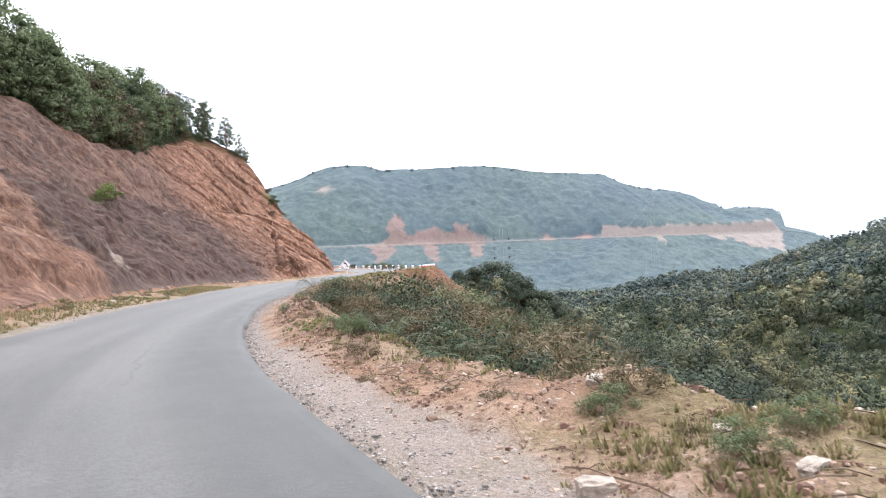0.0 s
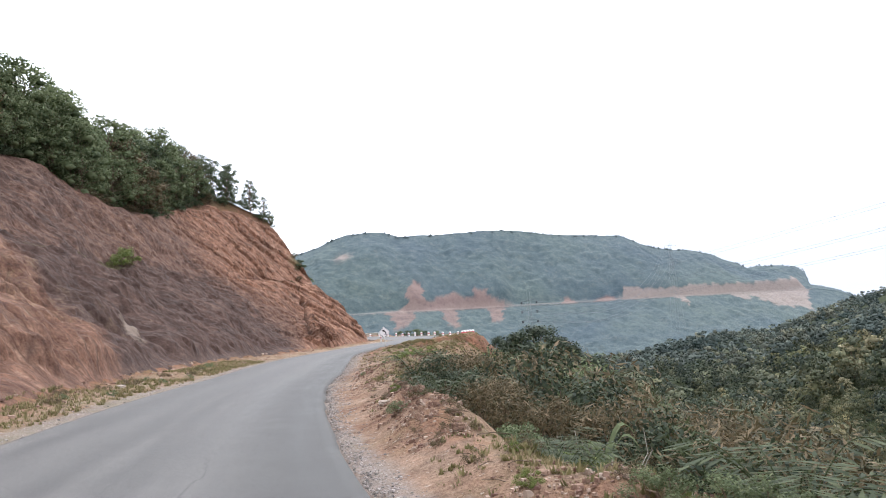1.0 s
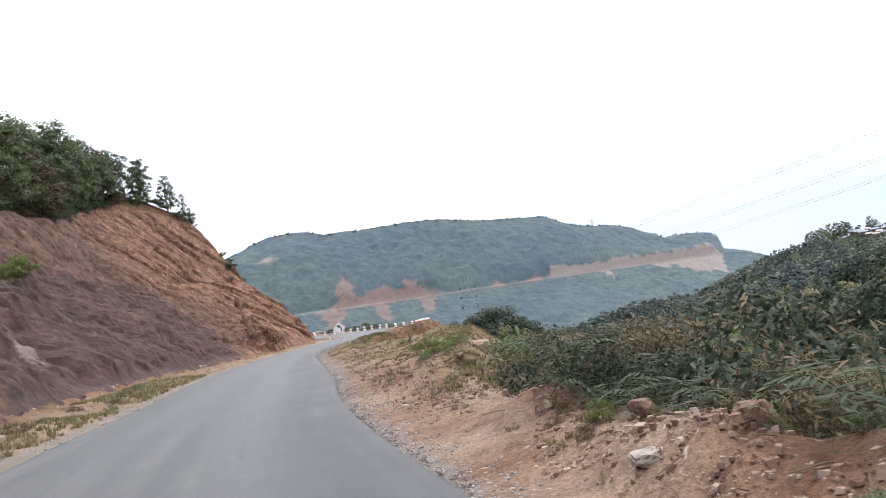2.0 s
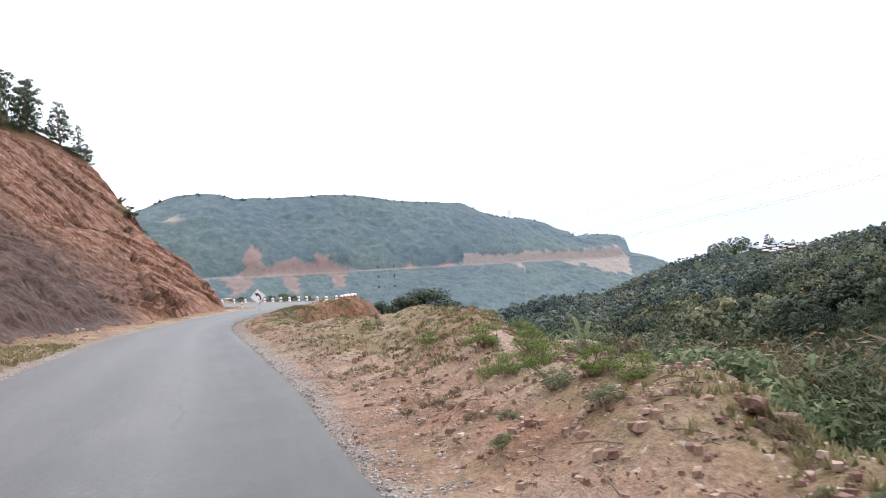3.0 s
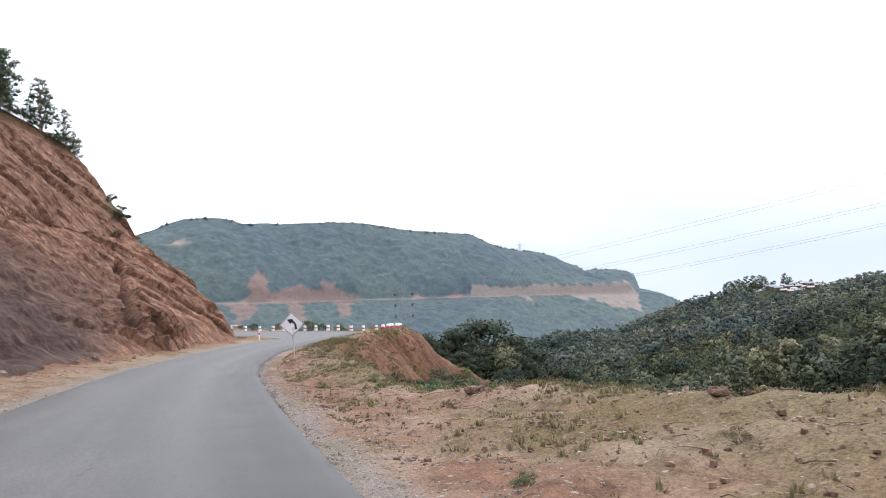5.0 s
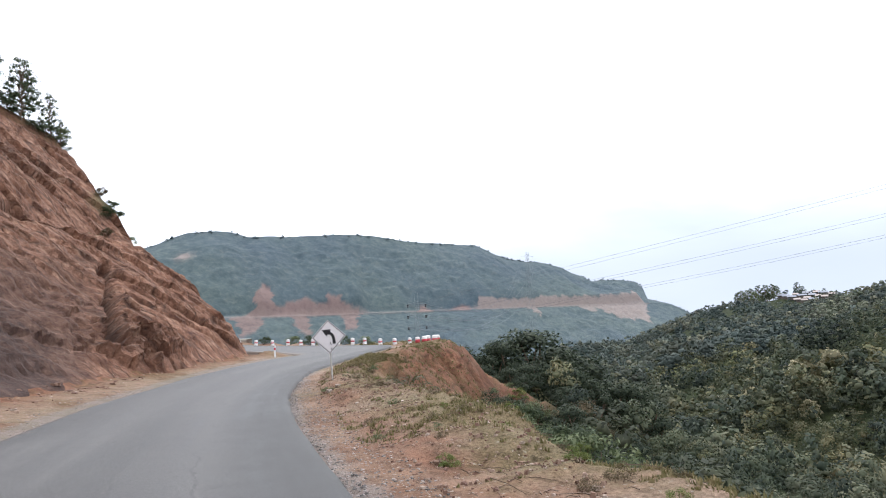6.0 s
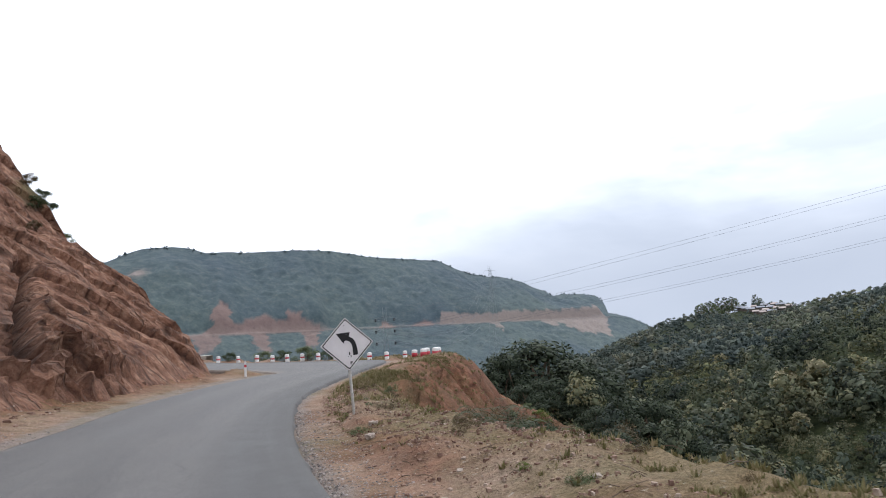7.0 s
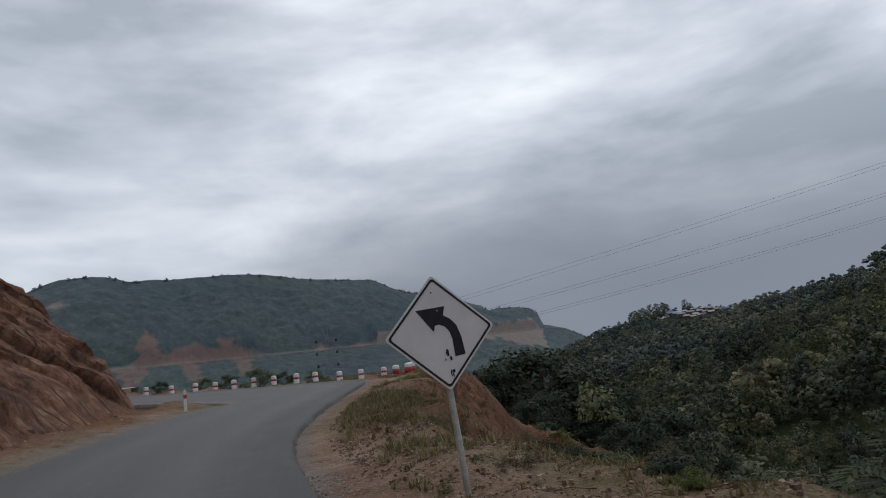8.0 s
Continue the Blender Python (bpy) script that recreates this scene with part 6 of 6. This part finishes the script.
ARROW = [(-0.205, 0.223), (0.076, 0.231), (0.05, 0.15), (0.115, 0.105), (0.16, 0.045), (0.187, -0.06), (0.2, -0.225), (0.099, -0.233), (0.1, -0.08), (0.085, -0.01), (0.05, 0.045), (0.0, 0.07), (-0.045, 0.067), (-0.063, 0.01)]
bm = bmesh.new()
prism(bm, ARROW, -0.0075, -0.0045)
part("arrow", bm, M_BLACK, sign_plate, "black arrow curving to the left")
for sx, sz, w, h in ((0.03, -0.19, 0.016, 0.035), (0.055, -0.245, 0.012, 0.022), (0.06, -0.36, 0.018, 0.016), (0.035, -0.375, 0.007, 0.035), (0.052, -0.39, 0.006, 0.03), (-0.03, 0.37, 0.009, 0.009)):
    bm = bmesh.new()
    prism(bm, [(sx + w * math.cos(k * 1.047) * (0.8 + 0.3 * (k % 2)), sz + h * math.sin(k * 1.047)) for k in range(6)], -0.0075, -0.0045)
    part("scuff", bm, M_BLACK, sign_plate, "dark scuff mark")
v, f = tube([(0, 0.035, -0.35), (0.004, 0.035, 0.4), (0, 0.035, CZ), (0, 0.035, CZ + 0.3)], 0.03, 0.03, 10)
mesh_object("post", v, f, M_POST, sign, "slim weathered whitish post", True)
for dz in (-0.25, 0.2):
    v, f = tube([(0, -0.009, CZ + dz), (0, 0.07, CZ + dz)], 0.009, 0.009, 8)
    mesh_object("bolt", v, f, M_STEEL, sign)


# ---- bollards ----
def lathe(profile, sides=16):
    n = len(profile)
    v = [(r * math.cos(2 * math.pi * k / sides), r * math.sin(2 * math.pi * k / sides), z) for r, z in profile for k in range(sides)]
    f = [(i * sides + k, i * sides + (k + 1) % sides, (i + 1) * sides + (k + 1) % sides, (i + 1) * sides + k) for i in range(n - 1) for k in range(sides)]
    f.append(tuple((n - 1) * sides + k for k in range(sides)))
    return np.array(v), f


def make_bollard(label, group, low, high):
    ob = thing("bollard", (0, 0, -200), label, "bollard", group)
    v, f = lathe([(0.155, -0.12), (0.155, low), (0.15, low + 0.005)])
    mesh_object("base", v, f, M_PAINT, ob, "white painted base", True)
    v, f = lathe([(0.15, low + 0.005), (0.157, low + 0.007), (0.157, high - 0.002), (0.15, high)])
    mesh_object("band", v, f, M_RED, ob, "faded red band", True)
    v, f = lathe([(0.153, high), (0.153, 0.345), (0.145, 0.375), (0.12, 0.4), (0.07, 0.415), (0.015, 0.42)])
    mesh_object("cap", v, f, M_PAINT, ob, "rounded white top", True)
    return ob


row_b = make_bollard("short white concrete bollard with a red band", "bollards round the bend", 0.1, 0.21)
BOLLARDS = [(-0.31, 96.5), (-1.31, 97.0), (-2.26, 97.5), (-3.3, 98.2), (-4.1, 99.0), (-5.06, 100.0), (-5.95, 101.0), (-6.83, 102.0), (-7.72, 103.0), (-8.68, 104.2), (-9.87, 105.3), (-11.2, 106.4), (-12.55, 107.5), (-13.9, 109.0), (-14.8, 111.0)]
BOLLARD_Z = [0.68, 0.68, 0.70, 0.83, 0.854, 0.89, 0.905, 0.91, 0.925, 1.0, 1.03, 1.1, 1.1, 1.12, 1.15]
for k, (x, y) in enumerate(BOLLARDS):
    m = pose(x, y, BOLLARD_Z[k], 2 * math.sin(k * 3), 3 * math.cos(k * 2.2), k * 40)
    c = row_b if k == 0 else copy_thing(row_b, m)
    c.matrix_basis = m @ Matrix.Scale(0.86 + 0.08 * ((k * 7) % 5) / 5, 4)
pile_b = make_bollard("thick red and white bollard in a cluster", "bollards clustered at the bank", 0.02, 0.25)
for k, (x, y, s) in enumerate([(0.45, 95.0, 1.2), (0.2, 96.2, 1.1), (0.85, 95.7, 1.25), (1.2, 95.1, 1.25), (1.55, 95.8, 1.25), (0.95, 96.4, 1.2)]):
    m = pose(x, y, 0.6, 3 * math.sin(k * 2), 3 * math.cos(k), k * 50)
    c = pile_b if k == 0 else copy_thing(pile_b, m)
    c.matrix_basis = m @ Matrix.Scale(s, 4)

marker = thing("marker_post", (-9.5, 88.3, float(ground_z(-9.5, 88.3))), "thin white marker post at the road edge", "marker post")
bm = bmesh.new()
prism(bm, [(-0.05, -0.3), (0.05, -0.3), (0.05, 0.66), (0.0, 0.72), (-0.05, 0.66)], -0.05, 0.05)
part("shaft", bm, M_PAINT, marker)
bm = bmesh.new()
prism(bm, [(-0.053, 0.42), (0.053, 0.42), (0.053, 0.54), (-0.053, 0.54)], -0.053, 0.053)
part("band", bm, M_RED, marker, "dull red band")
for k, (x, y, s) in enumerate([(-4.5, 100.5, 0.9), (-5.6, 101.6, 1.2), (-7.0, 103.3, 0.9), (-8.3, 105, 0.9), (-10.5, 107.2, 0.8), (-3.0, 99.5, 0.8), (1.5, 98.5, 1.0), (3.0, 98, 1.1)]):
    plant(SHRUBS, (0, 1)[k % 2], x, y, scale=s, rz=k * 60, sink=0.1)

# ---- power line ----
def make_pylon(height, base_w, top_w, arms, arm_len, bar, label):
    ob = thing("pylon", (0, 0, -300), label, "pylon", "pylons of the power line")
    half = lambda z: base_w + (top_w - base_w) * min(1, z / (height * 0.8)) if z < height * 0.8 else top_w
    pieces = []
    corners = ((-1, -1), (1, -1), (1, 1), (-1, 1))
    for sx, sy in corners:
        v, f = tube([(sx * half(z), sy * half(z), z) for z in np.linspace(0, height, 9)], bar, bar * 0.7, 4)
        mesh_object("leg", v, f, M_STEEL, ob)
    levels = np.linspace(0, height * 0.97, 12)
    for a, b in zip(levels[:-1], levels[1:]):
        for k in range(4):
            p, q = corners[k], corners[(k + 1) % 4]
            pieces.append(tube([(p[0] * half(a), p[1] * half(a), a), (q[0] * half(b), q[1] * half(b), b)], bar * 0.5, bar * 0.5, 3))
            pieces.append(tube([(q[0] * half(a), q[1] * half(a), a), (p[0] * half(b), p[1] * half(b), b)], bar * 0.5, bar * 0.5, 3))
    v, f = joined(pieces)
    mesh_object("bracing", v, f, M_STEEL, ob)
    for z in arms:
        pieces = []
        for s in (-1, 1):
            pieces.append(tube([(0, 0, z + 0.6), (s * arm_len, 0, z)], bar * 0.7, bar * 0.5, 4))
            pieces.append(tube([(0, 0, z), (s * arm_len, 0, z)], bar * 0.7, bar * 0.5, 4))
        v, f = joined(pieces)
        arm = mesh_object("crossarm", v, f, M_STEEL, ob)
        for s in (-1, 1):
            v, f = lathe([(0.12, -1.0), (0.3, -0.9), (0.3, -0.7), (0.12, -0.6), (0.3, -0.5), (0.3, -0.3), (0.1, -0.15)], 8)
            mesh_object("insulator", v + np.array([s * arm_len, 0, z]), f, M_INSUL, arm, "dark insulator string")
    return ob


near_pylon = make_pylon(54, 3.0, 0.5, (44.5, 47.8, 51.0), 2.6, 0.035, "slender grey lattice pylon in the valley")
near_pylon.matrix_basis = pose(29.0, 250.3, -41.5, 0, 0, -10)
right_pylon = copy_thing(near_pylon, pose(260, 120, 9, 0, 0, 60))
far_pylon = make_pylon(124, 7.0, 1.6, (98, 108, 117), 9, 0.13, "tall pale lattice pylon before the mountain")
far_pylon.matrix_basis = pose(324, 977, -20, 0, 0, 15)


def wire(a, b, sag, radius=0.03):
    s = np.linspace(0, 1, 40)
    a, b = np.array(a, float), np.array(b, float)
    p = a + (b - a) * s[:, None]
    p[:, 2] -= 4 * sag * s * (1 - s)
    v, f = tube(p, radius, radius, 4)
    return tagged(mesh_object("power_cable", v, f, M_WIRE), "thin dark overhead cable spanning the valley", "cable", "cables of the power line")


for k, (za, zb, sag) in enumerate(((9.2, 60, 2.0), (6.0, 53, 4.0), (2.6, 46, 4.0))):
    for s in (-1, 1):
        wire((29 + 2.6 * s, 250.3 - 0.5 * s, za), (260 + 2 * s, 120 + 2.2 * s, zb - 0.8), sag, 0.022)
        wire((29 + 2.6 * s, 250.3 - 0.5 * s, za), (324 + 9 * s, 977, 96 - 8 * k), 26, 0.06)

# ---- village on the ridge ----
def make_house(w, d, h, roof_m, label):
    ob = thing("house", (0, 0, -300), label, "house", "houses of the ridge village")
    bm = bmesh.new()
    bmesh.ops.create_cube(bm, size=1.0)
    for vert in bm.verts:
        vert.co = Vector((vert.co.x * w, vert.co.y * d, (vert.co.z + 0.5) * h - 1.0 * (vert.co.z < 0)))
    part("walls", bm, M_WALL, ob)
    bm = bmesh.new()
    o, t = 0.6, 0.2
    prof = [(-d / 2 - o, h - 0.2), (0, h + d * 0.3), (d / 2 + o, h - 0.2), (d / 2 + o, h - 0.2 + t), (0, h + d * 0.3 + t), (-d / 2 - o, h - 0.2 + t)]
    prism(bm, prof, -w / 2 - o, w / 2 + o)
    rf = part("roof", bm, roof_m, ob)
    rf.rotation_euler = (0, 0, math.pi / 2)
    for k in (-1, 1):
        bm = bmesh.new()
        prism(bm, [(-0.6, 0), (0.6, 0), (0.6, 1.1), (-0.6, 1.1)], -0.05, 0.05)
        wn_ = part("window", bm, M_INSUL, ob)
        wn_.location = (k * w * 0.25, -d / 2 - 0.02, h * 0.4)
    return ob


HOUSES = [make_house(6, 5, 2.2, M_ROOF, "small timber house with a pale metal roof"), make_house(8, 5, 2.4, M_ROOF, "long timber house with a pale metal roof"), make_house(5.5, 5, 2.4, M_ROOF_DULL, "small timber house with a rusty metal roof")]
r3 = np.random.RandomState(3)
spots = [(37.7, 850), (38.1, 838), (38.45, 858), (38.5, 822), (38.9, 842), (39.0, 812), (39.25, 866), (39.3, 828), (39.7, 848), (39.75, 815), (40.05, 872), (40.15, 832), (40.5, 855), (40.6, 822), (40.95, 868), (41.1, 840), (41.6, 858), (37.4, 868)]
for k, (b, r) in enumerate(spots):
    b = 38.9 + (b - 38.6) * 0.85
    x, y = -8 + r * math.sin(radians(b)), 40 + r * math.cos(radians(b))
    kind = (0, 1, 2, 2, 1, 2, 0, 2)[k % 8]
    z = float(far_land(np.array([x]), np.array([y]))[0]) + 0.5
    m = pose(x, y, z, 0, 0, -b + r3.uniform(-18, 18))
    if k in (0, 1, 2):
        HOUSES[kind].matrix_basis = m
    else:
        copy_thing(HOUSES[kind], m)
grove = [(34.9 + 0.24 * k, 874 + 9 * math.sin(k * 2.3), 1.7 + 0.7 * abs(math.sin(k * 1.3 + 0.4))) for k in range(12)]
for k, (b, r, h) in enumerate(grove + [(38.9, 895, 1.9), (39.2, 893, 1.6), (40.6, 892, 1.3), (41.2, 890, 1.4), (33.9, 870, 1.2), (33.2, 868, 0.9)]):
    x, y = -8 + r * math.sin(radians(b)), 40 + r * math.cos(radians(b))
    set_down(TREES[(1, 2)[k % 2]], x, y, h * 1.3, k * 60, 0.5)

# the pale shoulder of the road beyond the bend
v, f = [], []
for k in range(25):
    a = k / 24
    x, y = -40 + 27.5 * a, 139 - 21 * a
    for dx, dz in ((0, -1.0), (0, 0.35), (0.5, 0.38), (0.6, -1.0)):
        v.append((x + dx, y + dx, 1.7 - 0.45 * a + dz + 0.04 * math.sin(k * 1.7)))
f = [(k * 4 + j, k * 4 + 4 + j, k * 4 + 5 + j, k * 4 + 1 + j) for k in range(24) for j in range(3)]
tagged(mesh_object("parapet", v, f, M_CONCRETE), "long low pale parapet beyond the bend", "parapet", kind="structure")

for kinds in (TREES, SHRUBS, GREAT, LOW, FERNS, BLADES):
    for ob in kinds:
        if id(ob) not in used:
            for o in (*ob.children_recursive, ob):
                bpy.data.objects.remove(o)
